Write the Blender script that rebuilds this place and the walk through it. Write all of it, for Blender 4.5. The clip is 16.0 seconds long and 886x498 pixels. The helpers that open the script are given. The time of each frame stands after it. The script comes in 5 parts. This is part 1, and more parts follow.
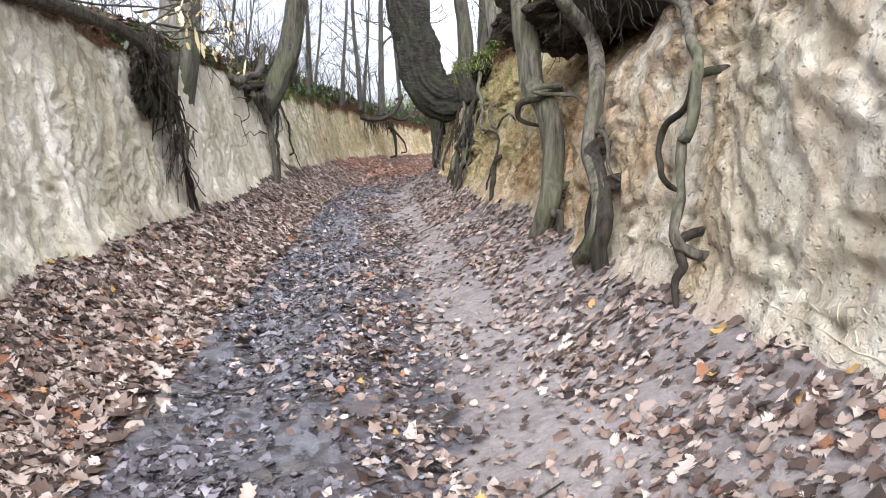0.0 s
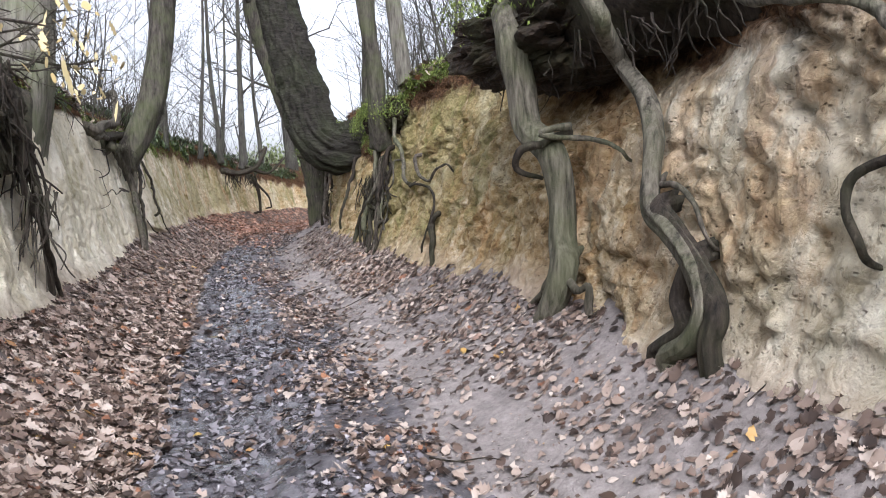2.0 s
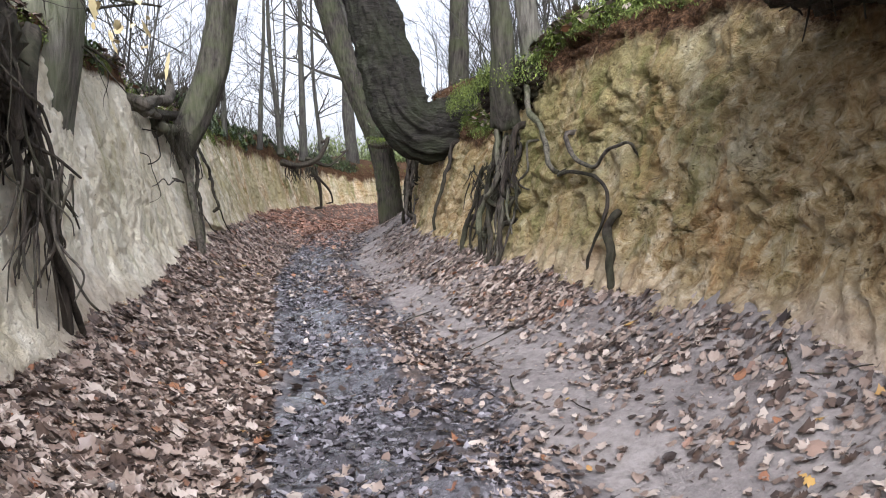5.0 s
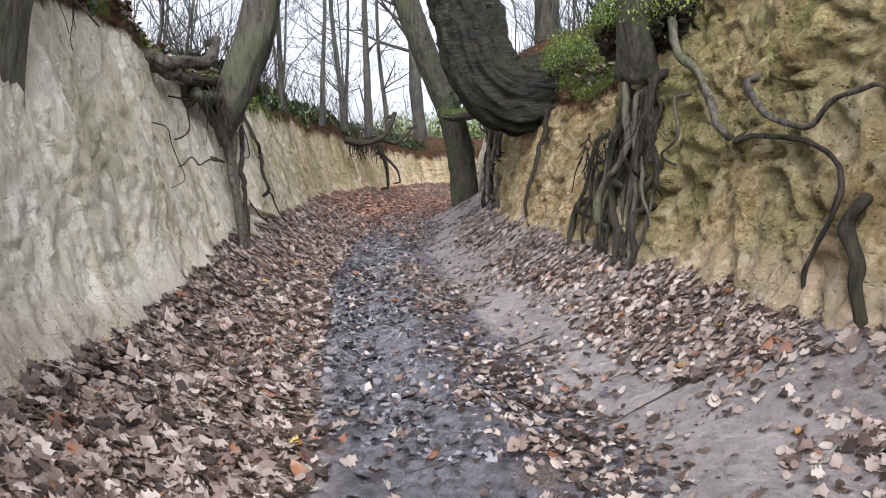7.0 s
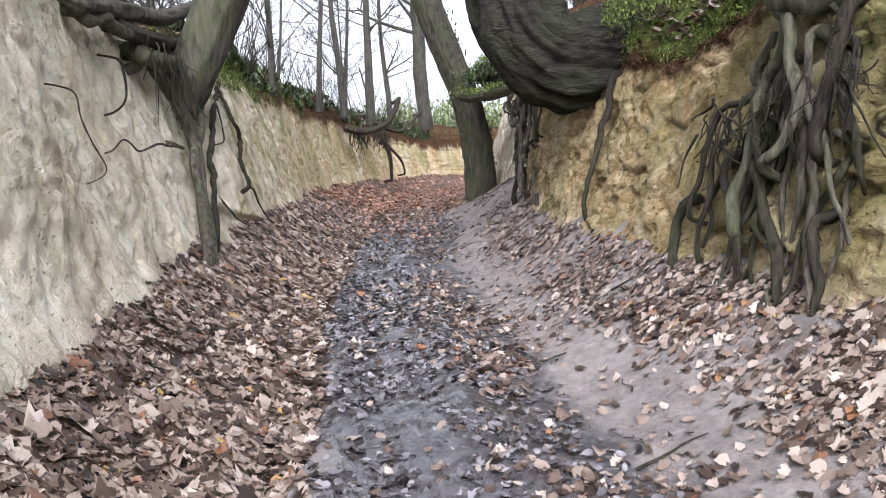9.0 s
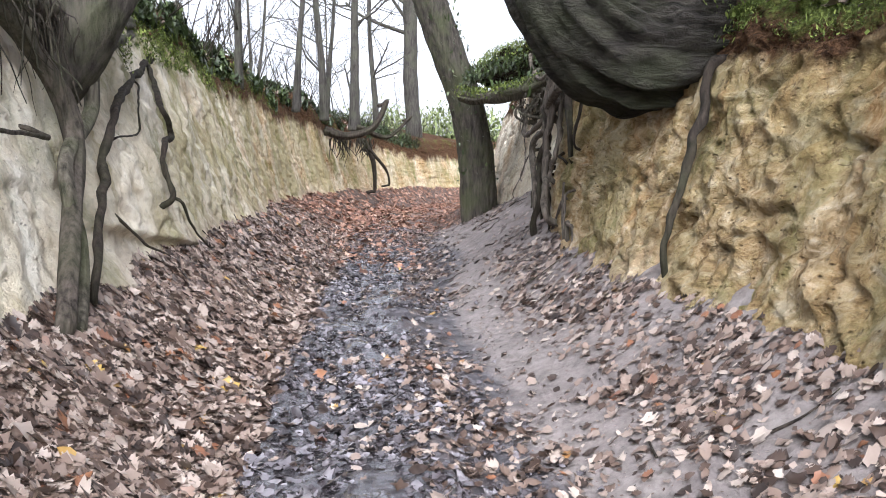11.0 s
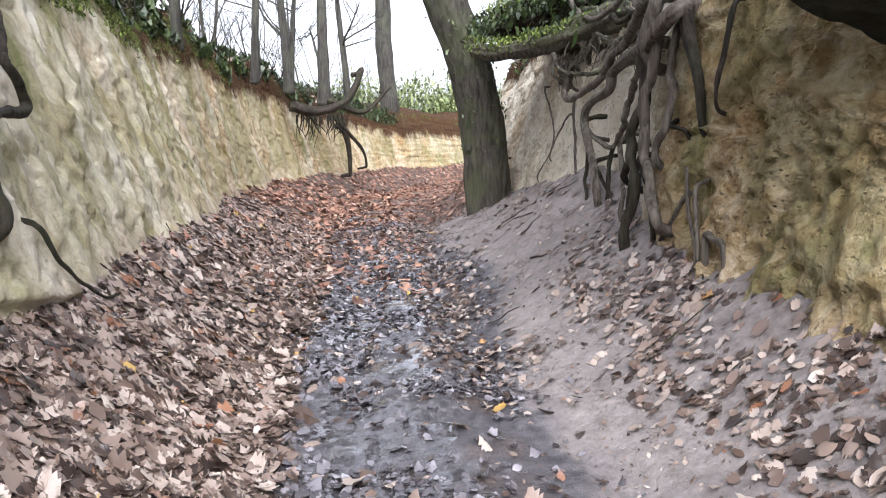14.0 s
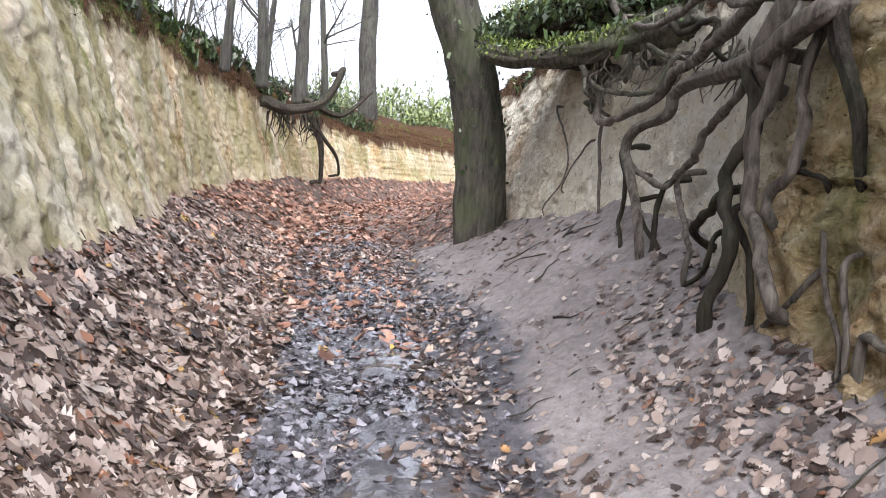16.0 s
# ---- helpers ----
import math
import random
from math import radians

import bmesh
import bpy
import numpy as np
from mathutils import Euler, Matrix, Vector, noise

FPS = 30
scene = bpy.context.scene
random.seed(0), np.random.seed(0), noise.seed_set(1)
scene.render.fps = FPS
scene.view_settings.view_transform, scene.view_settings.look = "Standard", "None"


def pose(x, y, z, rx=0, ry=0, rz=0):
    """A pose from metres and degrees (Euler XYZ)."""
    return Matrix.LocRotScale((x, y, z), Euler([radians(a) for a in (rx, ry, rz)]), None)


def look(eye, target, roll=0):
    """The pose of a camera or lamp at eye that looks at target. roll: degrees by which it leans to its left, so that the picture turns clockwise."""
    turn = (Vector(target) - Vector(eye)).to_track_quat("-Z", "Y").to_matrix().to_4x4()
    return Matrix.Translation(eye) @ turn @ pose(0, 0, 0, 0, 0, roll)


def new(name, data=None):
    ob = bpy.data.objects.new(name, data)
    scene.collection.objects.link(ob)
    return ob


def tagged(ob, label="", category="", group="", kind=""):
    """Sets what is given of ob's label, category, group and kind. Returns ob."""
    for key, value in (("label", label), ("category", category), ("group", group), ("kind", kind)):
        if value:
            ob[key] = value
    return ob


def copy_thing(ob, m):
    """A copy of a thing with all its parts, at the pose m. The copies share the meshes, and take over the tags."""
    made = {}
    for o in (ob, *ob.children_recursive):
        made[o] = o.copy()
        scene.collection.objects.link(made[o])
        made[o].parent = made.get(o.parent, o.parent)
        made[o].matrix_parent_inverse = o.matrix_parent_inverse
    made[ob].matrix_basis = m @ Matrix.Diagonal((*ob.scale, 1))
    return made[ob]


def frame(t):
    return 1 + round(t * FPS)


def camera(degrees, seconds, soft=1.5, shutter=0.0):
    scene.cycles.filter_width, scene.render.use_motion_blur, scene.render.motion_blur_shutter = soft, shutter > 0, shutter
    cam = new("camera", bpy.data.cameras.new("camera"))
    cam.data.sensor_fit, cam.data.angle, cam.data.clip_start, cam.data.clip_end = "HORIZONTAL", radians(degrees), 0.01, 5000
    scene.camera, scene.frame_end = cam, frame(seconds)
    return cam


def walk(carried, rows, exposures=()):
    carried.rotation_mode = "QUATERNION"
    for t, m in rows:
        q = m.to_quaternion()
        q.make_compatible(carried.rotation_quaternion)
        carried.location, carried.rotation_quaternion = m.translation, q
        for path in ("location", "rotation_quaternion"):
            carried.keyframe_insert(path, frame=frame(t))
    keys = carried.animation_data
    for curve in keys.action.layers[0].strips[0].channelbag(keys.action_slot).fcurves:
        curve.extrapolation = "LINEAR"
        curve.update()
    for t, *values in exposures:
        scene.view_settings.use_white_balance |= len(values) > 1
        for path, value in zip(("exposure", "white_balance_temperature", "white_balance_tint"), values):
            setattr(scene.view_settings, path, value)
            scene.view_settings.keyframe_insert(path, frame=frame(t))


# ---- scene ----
EXPOSURE = 1.42
cam = camera(62.32, 16.0, 1.0)
PATH = [
    (0, (-0.000, 0.000, 1.504), (1.823, 9.721, 0.026), 0.27),
    (0.5, (-0.074, 0.539, 1.485), (1.811, 10.301, 0.415), 0.13),
    (1, (-0.257, 1.065, 1.475), (1.753, 10.842, 0.857), -0.34),
    (1.5, (-0.491, 1.548, 1.529), (2.683, 11.011, 0.907), -1.27),
    (2, (-0.666, 2.024, 1.558), (3.115, 11.246, 0.753), -0.91),
    (2.5, (-0.788, 2.471, 1.517), (3.068, 11.663, 0.724), 0.86),
    (3, (-0.808, 2.950, 1.522), (2.680, 12.261, 0.452), -1.01),
    (3.5, (-0.786, 3.508, 1.552), (2.097, 13.046, 0.701), -1.12),
    (3.9, (-0.802, 3.947, 1.563), (2.699, 13.263, 0.582), 0.04),
    (4, (-0.805, 4.060, 1.558), (2.359, 13.504, 0.660), -0.65),
    (4.2, (-0.813, 4.268, 1.533), (2.318, 13.735, 0.766), -0.95),
    (6.3, (-0.421, 6.585, 1.497), (2.836, 15.986, 0.487), 0.30),
    (6.5, (-0.400, 6.828, 1.509), (2.183, 16.446, 0.601), -1.75),
    (7, (-0.321, 7.480, 1.492), (1.974, 17.148, 0.367), -1.35),
    (7.5, (-0.259, 8.120, 1.476), (2.717, 17.533, -0.119), -1.69),
    (8, (-0.176, 8.735, 1.442), (2.448, 18.299, 0.153), -0.17),
    (8.5, (-0.111, 9.392, 1.422), (2.451, 18.973, 0.137), -0.63),
    (9, (-0.074, 10.022, 1.445), (2.214, 19.677, 0.207), -1.68),
    (9.5, (-0.045, 10.672, 1.438), (1.899, 20.412, 0.272), 0.43),
    (10, (0.242, 11.570, 1.459), (2.653, 21.194, 0.203), -0.16),
    (10.2, (0.283, 11.818, 1.449), (2.753, 21.440, 0.300), 0.85),
    (12.3, (0.515, 14.203, 1.509), (3.429, 23.709, 0.437), -0.29),
    (12.5, (0.538, 14.430, 1.493), (3.631, 23.891, 0.530), -0.02),
    (13, (0.572, 14.946, 1.510), (3.314, 24.488, 0.310), -0.32),
    (13.5, (0.574, 15.447, 1.521), (3.698, 24.833, 0.056), -1.48),
    (14, (0.628, 15.954, 1.510), (3.582, 25.403, 0.101), -0.50),
    (14.5, (0.643, 16.423, 1.482), (3.491, 25.907, 0.089), 0.31),
    (15, (0.689, 16.876, 1.501), (3.511, 26.409, 0.424), -0.06),
    (15.5, (0.777, 17.284, 1.490), (3.669, 26.807, 0.517), 1.52),
    (16, (0.806, 17.642, 1.514), (4.283, 26.943, 0.326), 5.18),
]
walk(cam, [(t, look(eye, target, roll)) for t, eye, target, roll in PATH], [(t, EXPOSURE + e, 5920, 14.5) for t, e in ((0, 0.0), (2, -0.22), (4, -0.26), (7, -0.26), (8.5, -0.18), (9.5, 0.12), (12.5, 0.2), (16, 0.36))])

from mathutils.bvhtree import BVHTree

# ---- world, sun, exposure ----
SUN_EL, SUN_AZ = radians(42), radians(193)
world = bpy.data.worlds.new("sky")
scene.world = world
world.use_nodes = True
wn, wl = world.node_tree.nodes, world.node_tree.links
bg = wn["Background"]
sky = wn.new("ShaderNodeTexSky")
sky.sky_type, sky.sun_disc = "NISHITA", False
sky.sun_elevation, sky.sun_rotation = SUN_EL, SUN_AZ
sky.dust_density, sky.air_density = 4.0, 1.0
pale = wn.new("ShaderNodeHueSaturation")
pale.inputs["Saturation"].default_value = 0.16
wl.new(sky.outputs[0], pale.inputs["Color"])
wl.new(pale.outputs[0], bg.inputs[0])
bg.inputs[1].default_value = 0.15
sun_data = bpy.data.lights.new("sun", "SUN")
sun_data.energy, sun_data.angle, sun_data.color = 1.35, radians(60), (1.0, 0.965, 0.92)
sun = new("sun", sun_data)
sun.matrix_world = look((0, 0, 30), Vector((0, 0, 30)) + Vector((-math.sin(SUN_AZ) * math.cos(SUN_EL), -math.cos(SUN_AZ) * math.cos(SUN_EL), -math.sin(SUN_EL))))


# ---- materials ----
class Nodes:
    """A small node-tree writer."""

    def __init__(self, name):
        self.mat = bpy.data.materials.new(name)
        self.mat.use_nodes = True
        self.n, self.l = self.mat.node_tree.nodes, self.mat.node_tree.links
        self.bsdf = self.n["Principled BSDF"]

    def put(self, socket, value):
        if isinstance(value, bpy.types.NodeSocket):
            self.l.new(value, socket)
        else:
            socket.default_value = value

    def coord(self, scale=(1, 1, 1)):
        c = self.n.new("ShaderNodeTexCoord")
        m = self.n.new("ShaderNodeMapping")
        m.inputs["Scale"].default_value = scale
        self.l.new(c.outputs["Object"], m.inputs[0])
        return m.outputs[0]

    def noise(self, scale, detail=6, rough=0.6, stretch=(1, 1, 1), distortion=0.0):
        t = self.n.new("ShaderNodeTexNoise")
        t.inputs["Scale"].default_value, t.inputs["Detail"].default_value = scale, detail
        t.inputs["Roughness"].default_value, t.inputs["Distortion"].default_value = rough, distortion
        self.l.new(self.coord(stretch), t.inputs["Vector"])
        return t.outputs[0]

    def voronoi(self, scale, stretch=(1, 1, 1), feature="F1"):
        t = self.n.new("ShaderNodeTexVoronoi")
        t.feature = feature
        t.inputs["Scale"].default_value = scale
        self.l.new(self.coord(stretch), t.inputs["Vector"])
        return t.outputs[0]

    def ramp(self, fac, stops):
        r = self.n.new("ShaderNodeValToRGB")
        while len(r.color_ramp.elements) < len(stops):
            r.color_ramp.elements.new(0.5)
        for e, (at, colour) in zip(r.color_ramp.elements, stops):
            e.position = at
            e.color = (*colour, 1) if not isinstance(colour, (int, float)) else (colour, colour, colour, 1)
        self.l.new(fac, r.inputs[0])
        return r.outputs[0]

    def mix(self, fac, a, b, how="MIX"):
        m = self.n.new("ShaderNodeMix")
        m.data_type, m.blend_type = "RGBA", how
        self.put(m.inputs[0], fac)
        for s, v in ((m.inputs[6], a), (m.inputs[7], b)):
            self.put(s, (*v, 1) if isinstance(v, tuple) else v)
        return m.outputs[2]

    def math(self, how, a, b=0.0, clamp=False):
        m = self.n.new("ShaderNodeMath")
        m.operation, m.use_clamp = how, clamp
        self.put(m.inputs[0], a)
        self.put(m.inputs[1], b)
        return m.outputs[0]

    def attr(self, name):
        a = self.n.new("ShaderNodeAttribute")
        a.attribute_name = name
        return a.outputs["Fac"]

    def island(self):
        return self.n.new("ShaderNodeNewGeometry").outputs["Random Per Island"]

    def each(self):
        return self.n.new("ShaderNodeObjectInfo").outputs["Random"]

    def bump(self, height, strength=0.5, distance=0.02):
        b = self.n.new("ShaderNodeBump")
        self.put(b.inputs["Strength"], strength)
        b.inputs["Distance"].default_value = distance
        self.l.new(height, b.inputs["Height"])
        self.l.new(b.outputs[0], self.bsdf.inputs["Normal"])

    def done(self, colour, rough=0.9, spec=0.3):
        self.put(self.bsdf.inputs["Base Color"], (*colour, 1) if isinstance(colour, tuple) else colour)
        self.put(self.bsdf.inputs["Roughness"], rough)
        self.bsdf.inputs["Specular IOR Level"].default_value = spec
        return self.mat


def loess_material():
    m = Nodes("loess")
    big = m.noise(0.75, 5, 0.6, (0.6, 1, 0.7), 0.6)
    rill = m.noise(1.7, 7, 0.66, (0.3, 1, 0.27), 0.8)
    fine_rill = m.noise(7, 6, 0.66, (0.5, 1, 0.45), 0.8)
    mid = m.noise(6.5, 7, 0.68, (1, 1, 1.25), 0.6)
    fine = m.noise(26, 6, 0.72)
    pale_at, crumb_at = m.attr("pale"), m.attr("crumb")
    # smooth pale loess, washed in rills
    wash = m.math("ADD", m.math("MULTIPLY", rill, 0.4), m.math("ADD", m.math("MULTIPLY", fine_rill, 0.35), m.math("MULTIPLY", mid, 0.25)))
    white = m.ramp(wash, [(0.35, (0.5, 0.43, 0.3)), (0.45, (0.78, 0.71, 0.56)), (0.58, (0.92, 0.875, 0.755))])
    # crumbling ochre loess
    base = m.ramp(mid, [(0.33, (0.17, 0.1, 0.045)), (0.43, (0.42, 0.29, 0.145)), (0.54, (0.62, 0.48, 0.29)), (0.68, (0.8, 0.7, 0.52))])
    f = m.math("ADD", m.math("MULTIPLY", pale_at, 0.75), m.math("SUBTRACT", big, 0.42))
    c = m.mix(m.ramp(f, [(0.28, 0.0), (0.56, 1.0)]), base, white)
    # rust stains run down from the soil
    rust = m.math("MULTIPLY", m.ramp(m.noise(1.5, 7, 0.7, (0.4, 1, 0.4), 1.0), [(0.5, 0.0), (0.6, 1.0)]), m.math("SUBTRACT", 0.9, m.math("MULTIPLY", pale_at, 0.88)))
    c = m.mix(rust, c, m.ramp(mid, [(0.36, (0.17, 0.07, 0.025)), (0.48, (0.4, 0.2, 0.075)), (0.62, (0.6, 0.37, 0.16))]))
    # olive and yellow-green algae in streaks
    algae_at = m.attr("algae")
    streak = m.math("ADD", m.math("MULTIPLY", m.noise(1.25, 7, 0.68, (0.3, 1, 0.32), 0.7), 0.6), m.math("MULTIPLY", big, 0.4))
    algae = m.math("MULTIPLY", m.ramp(streak, [(0.42, 0.0), (0.56, 1.0)]), algae_at)
    c = m.mix(algae, c, m.ramp(fine, [(0.3, (0.17, 0.145, 0.05)), (0.7, (0.42, 0.365, 0.17))]))
    green = m.math("MULTIPLY", m.ramp(m.noise(2.3, 7, 0.68, (0.35, 1, 0.4), 0.6), [(0.53, 0.0), (0.66, 1.0)]), algae_at)
    c = m.mix(green, c, m.ramp(fine, [(0.3, (0.1, 0.115, 0.03)), (0.7, (0.26, 0.275, 0.095))]))
    # dark brown flecks, dull blotches and dark brown patches, placed at random
    dull = m.mix(0.55, c, (0.24, 0.2, 0.12))
    blotch = m.ramp(m.noise(3.6, 7, 0.72, (0.8, 1, 0.8), 1.2), [(0.5, 0.0), (0.62, 1.0)])
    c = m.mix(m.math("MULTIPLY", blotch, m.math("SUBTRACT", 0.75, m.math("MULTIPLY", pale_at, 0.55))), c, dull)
    flecks = m.ramp(m.noise(13, 6, 0.72, (0.9, 1, 0.8), 1.4), [(0.57, 0.0), (0.65, 1.0)])
    c = m.mix(m.math("MULTIPLY", flecks, m.math("MULTIPLY", crumb_at, 0.9, True)), c, m.mix(0.7, c, (0.11, 0.08, 0.045)))
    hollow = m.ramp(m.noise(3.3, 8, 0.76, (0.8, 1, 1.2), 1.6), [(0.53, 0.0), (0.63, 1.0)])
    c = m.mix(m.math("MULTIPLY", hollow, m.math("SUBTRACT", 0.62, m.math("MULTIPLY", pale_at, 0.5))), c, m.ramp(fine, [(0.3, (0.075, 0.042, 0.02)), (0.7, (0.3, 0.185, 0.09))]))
    # sand slumped at the foot
    c = m.mix(m.attr("fan"), c, m.ramp(m.noise(9, 7, 0.7), [(0.35, (0.3, 0.235, 0.18)), (0.65, (0.5, 0.415, 0.335))]))
    # topsoil band below the crest
    soil_f = m.math("ADD", m.attr("soil"), m.math("MULTIPLY", m.math("SUBTRACT", m.noise(2.2, 6, 0.7, (1, 1, 0.6)), 0.5), 1.3))
    c = m.mix(m.ramp(soil_f, [(0.25, 0.0), (0.55, 1.0)]), c, m.ramp(fine, [(0.32, (0.016, 0.009, 0.006)), (0.5, (0.07, 0.037, 0.018)), (0.7, (0.19, 0.108, 0.055))]))
    moss_f = m.math("ADD", m.attr("moss"), m.math("MULTIPLY", m.math("SUBTRACT", m.noise(3.1, 6, 0.7), 0.5), 1.4))
    c = m.mix(m.ramp(moss_f, [(0.5, 0.0), (0.68, 1.0)]), c, m.ramp(m.noise(40, 4), [(0.3, (0.03, 0.045, 0.01)), (0.7, (0.17, 0.21, 0.05))]))
    # burrows and crumb holes, with the shade inside them put into the colour
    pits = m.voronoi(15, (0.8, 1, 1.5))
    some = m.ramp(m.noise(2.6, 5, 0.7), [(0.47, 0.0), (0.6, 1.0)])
    hole_shade = m.math("MULTIPLY", m.ramp(pits, [(0.08, 0.85), (0.2, 0.0)]), m.math("MULTIPLY", some, m.math("ADD", m.math("MULTIPLY", crumb_at, 0.8), 0.2)))
    c = m.mix(hole_shade, c, (0.06, 0.036, 0.018))
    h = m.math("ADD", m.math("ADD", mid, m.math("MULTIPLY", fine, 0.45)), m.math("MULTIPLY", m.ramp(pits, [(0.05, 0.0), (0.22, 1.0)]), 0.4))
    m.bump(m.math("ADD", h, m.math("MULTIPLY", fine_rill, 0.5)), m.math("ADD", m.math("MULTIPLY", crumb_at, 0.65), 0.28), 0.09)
    return m.done(c, 0.95, 0.15)


def ground_material():
    m = Nodes("lane_ground")
    fine = m.noise(14, 8, 0.7)
    mid = m.noise(3, 6, 0.6)
    sand = m.ramp(m.math("ADD", m.math("MULTIPLY", fine, 0.6), m.math("MULTIPLY", m.noise(1.7, 5, 0.6), 0.4)), [(0.36, (0.125, 0.106, 0.1)), (0.62, (0.29, 0.256, 0.24))])
    mud = m.ramp(fine, [(0.34, (0.02, 0.018, 0.02)), (0.62, (0.13, 0.12, 0.13))])
    wet = m.math("ADD", m.attr("wet"), m.math("MULTIPLY", m.math("SUBTRACT", mid, 0.5), 0.9))
    wet = m.ramp(wet, [(0.3, 0.0), (0.6, 1.0)])
    # decayed litter, its dark end deepened to paint shade between the leaves
    duff = m.ramp(m.noise(34, 6, 0.75), [(0.38, (0.015, 0.01, 0.008)), (0.52, (0.08, 0.054, 0.04)), (0.66, (0.24, 0.175, 0.14))])
    leafy = m.math("ADD", m.attr("leafy"), m.math("MULTIPLY", m.math("SUBTRACT", mid, 0.5), 1.0))
    c = m.mix(m.ramp(leafy, [(0.4, 0.0), (0.6, 1.0)]), m.mix(wet, sand, mud), duff)
    pool = m.math("ADD", m.attr("pool"), m.math("MULTIPLY", m.math("SUBTRACT", m.noise(7, 5, 0.65), 0.5), 1.5))
    pool = m.ramp(pool, [(0.36, 0.0), (0.56, 1.0)])
    rough = m.math("SUBTRACT", 0.9, m.math("ADD", m.math("MULTIPLY", wet, 0.42), m.math("MULTIPLY", pool, 0.36)))
    m.bump(m.math("ADD", fine, m.math("MULTIPLY", m.noise(55, 4, 0.7), 0.4)), 0.7, 0.03)
    m.put(m.bsdf.inputs["Coat Weight"], m.math("MULTIPLY", pool, 0.9))
    m.bsdf.inputs["Coat Roughness"].default_value = 0.05
    m.bsdf.inputs["Coat IOR"].default_value = 1.6
    return m.done(c, rough, 0.8)


def leaf_material(name, stops, rough=0.55, wet=0.0):
    m = Nodes(name)
    c = m.ramp(m.island(), stops)
    c = m.mix(m.math("MULTIPLY", m.noise(60, 3), 0.5), c, m.mix(0.5, c, (0.05, 0.03, 0.02)))
    m.bsdf.inputs["Coat Weight"].default_value = wet
    m.bsdf.inputs["Coat Roughness"].default_value = 0.12
    return m.done(c, rough, 0.5)


def bark_material(name, dark, light, green, amount, ridges=(1, 1, 0.12), grain=22, deep=0.03):
    m = Nodes(name)
    r = m.noise(grain, 6, 0.65, ridges, 0.0 if grain > 20 else 0.8)
    c = m.ramp(r, [(0.32, dark), (0.66, light)])
    g = m.ramp(m.noise(1.8, 6, 0.65), [(0.44, 0.0), (0.62, 1.0)])
    c = m.mix(m.math("MULTIPLY", g, amount), c, green)
    m.bump(m.math("ADD", r, m.math("MULTIPLY", m.noise(70, 4), 0.3)), 0.9, deep)
    return m.done(c, 0.85, 0.25)


LOESS = loess_material()
GROUND = ground_material()
BARK = bark_material("bark", (0.05, 0.045, 0.036), (0.2, 0.185, 0.155), (0.13, 0.15, 0.075), 0.55)
BARK_DARK = bark_material("rough_bark", (0.014, 0.012, 0.01), (0.1, 0.088, 0.072), (0.075, 0.09, 0.035), 0.5, (0.8, 0.8, 0.14))
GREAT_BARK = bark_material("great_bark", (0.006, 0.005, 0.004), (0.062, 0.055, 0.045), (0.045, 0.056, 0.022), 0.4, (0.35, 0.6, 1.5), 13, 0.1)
ROOT = bark_material("root_bark", (0.016, 0.013, 0.01), (0.14, 0.118, 0.096), (0.075, 0.085, 0.04), 0.3)
GREY_ROOT = bark_material("grey_root", (0.028, 0.022, 0.018), (0.2, 0.17, 0.14), (0.1, 0.1, 0.065), 0.2)
ROOT_GREEN = bark_material("algae_root", (0.018, 0.016, 0.011), (0.17, 0.152, 0.118), (0.085, 0.1, 0.042), 0.42)
ROOT_DARK = bark_material("dark_root", (0.006, 0.005, 0.004), (0.06, 0.047, 0.036), (0.05, 0.058, 0.025), 0.35)
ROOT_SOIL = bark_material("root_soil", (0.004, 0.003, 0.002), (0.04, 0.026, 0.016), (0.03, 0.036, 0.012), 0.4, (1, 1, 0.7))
FAR_BARK = bark_material("far_bark", (0.022, 0.02, 0.017), (0.085, 0.078, 0.068), (0.1, 0.108, 0.068), 0.4)
PALE_SCRATCH = bark_material("bare_loess", (0.42, 0.36, 0.25), (0.66, 0.6, 0.47), (0.5, 0.46, 0.35), 0.3)
LITTER = leaf_material("leaf_litter", [(0.0, (0.02, 0.013, 0.01)), (0.24, (0.075, 0.048, 0.035)), (0.48, (0.21, 0.15, 0.118)), (0.76, (0.34, 0.268, 0.222)), (0.962, (0.5, 0.425, 0.365)), (0.972, (0.2, 0.085, 0.045)), (0.994, (0.3, 0.14, 0.07)), (1.0, (0.5, 0.34, 0.08))], 0.38)
# Lilac-grey tint puts the wet track's sky sheen into the leaf colour.
WET_LITTER = leaf_material("wet_leaves", [(0.0, (0.025, 0.021, 0.023)), (0.4, (0.09, 0.08, 0.087)), (0.8, (0.2, 0.186, 0.202)), (1.0, (0.34, 0.32, 0.34))], 0.25, 0.9)
RED_LITTER = leaf_material("red_brown_leaves", [(0.0, (0.09, 0.042, 0.026)), (0.5, (0.28, 0.135, 0.085)), (0.85, (0.44, 0.25, 0.165)), (1.0, (0.56, 0.4, 0.31))], 0.5)
MOSS = leaf_material("moss", [(0.0, (0.04, 0.06, 0.012)), (0.5, (0.12, 0.165, 0.03)), (1.0, (0.27, 0.34, 0.07))], 0.9)
YELLOW_LEAF = leaf_material("yellow_leaf", [(0.0, (0.4, 0.3, 0.12)), (1.0, (0.65, 0.55, 0.3))])
SHRUB = leaf_material("shrub", [(0.0, (0.09, 0.13, 0.04)), (1.0, (0.3, 0.36, 0.14))])
IVY = leaf_material("ivy", [(0.0, (0.012, 0.025, 0.008)), (0.6, (0.04, 0.07, 0.02)), (1.0, (0.09, 0.13, 0.04))], 0.4)


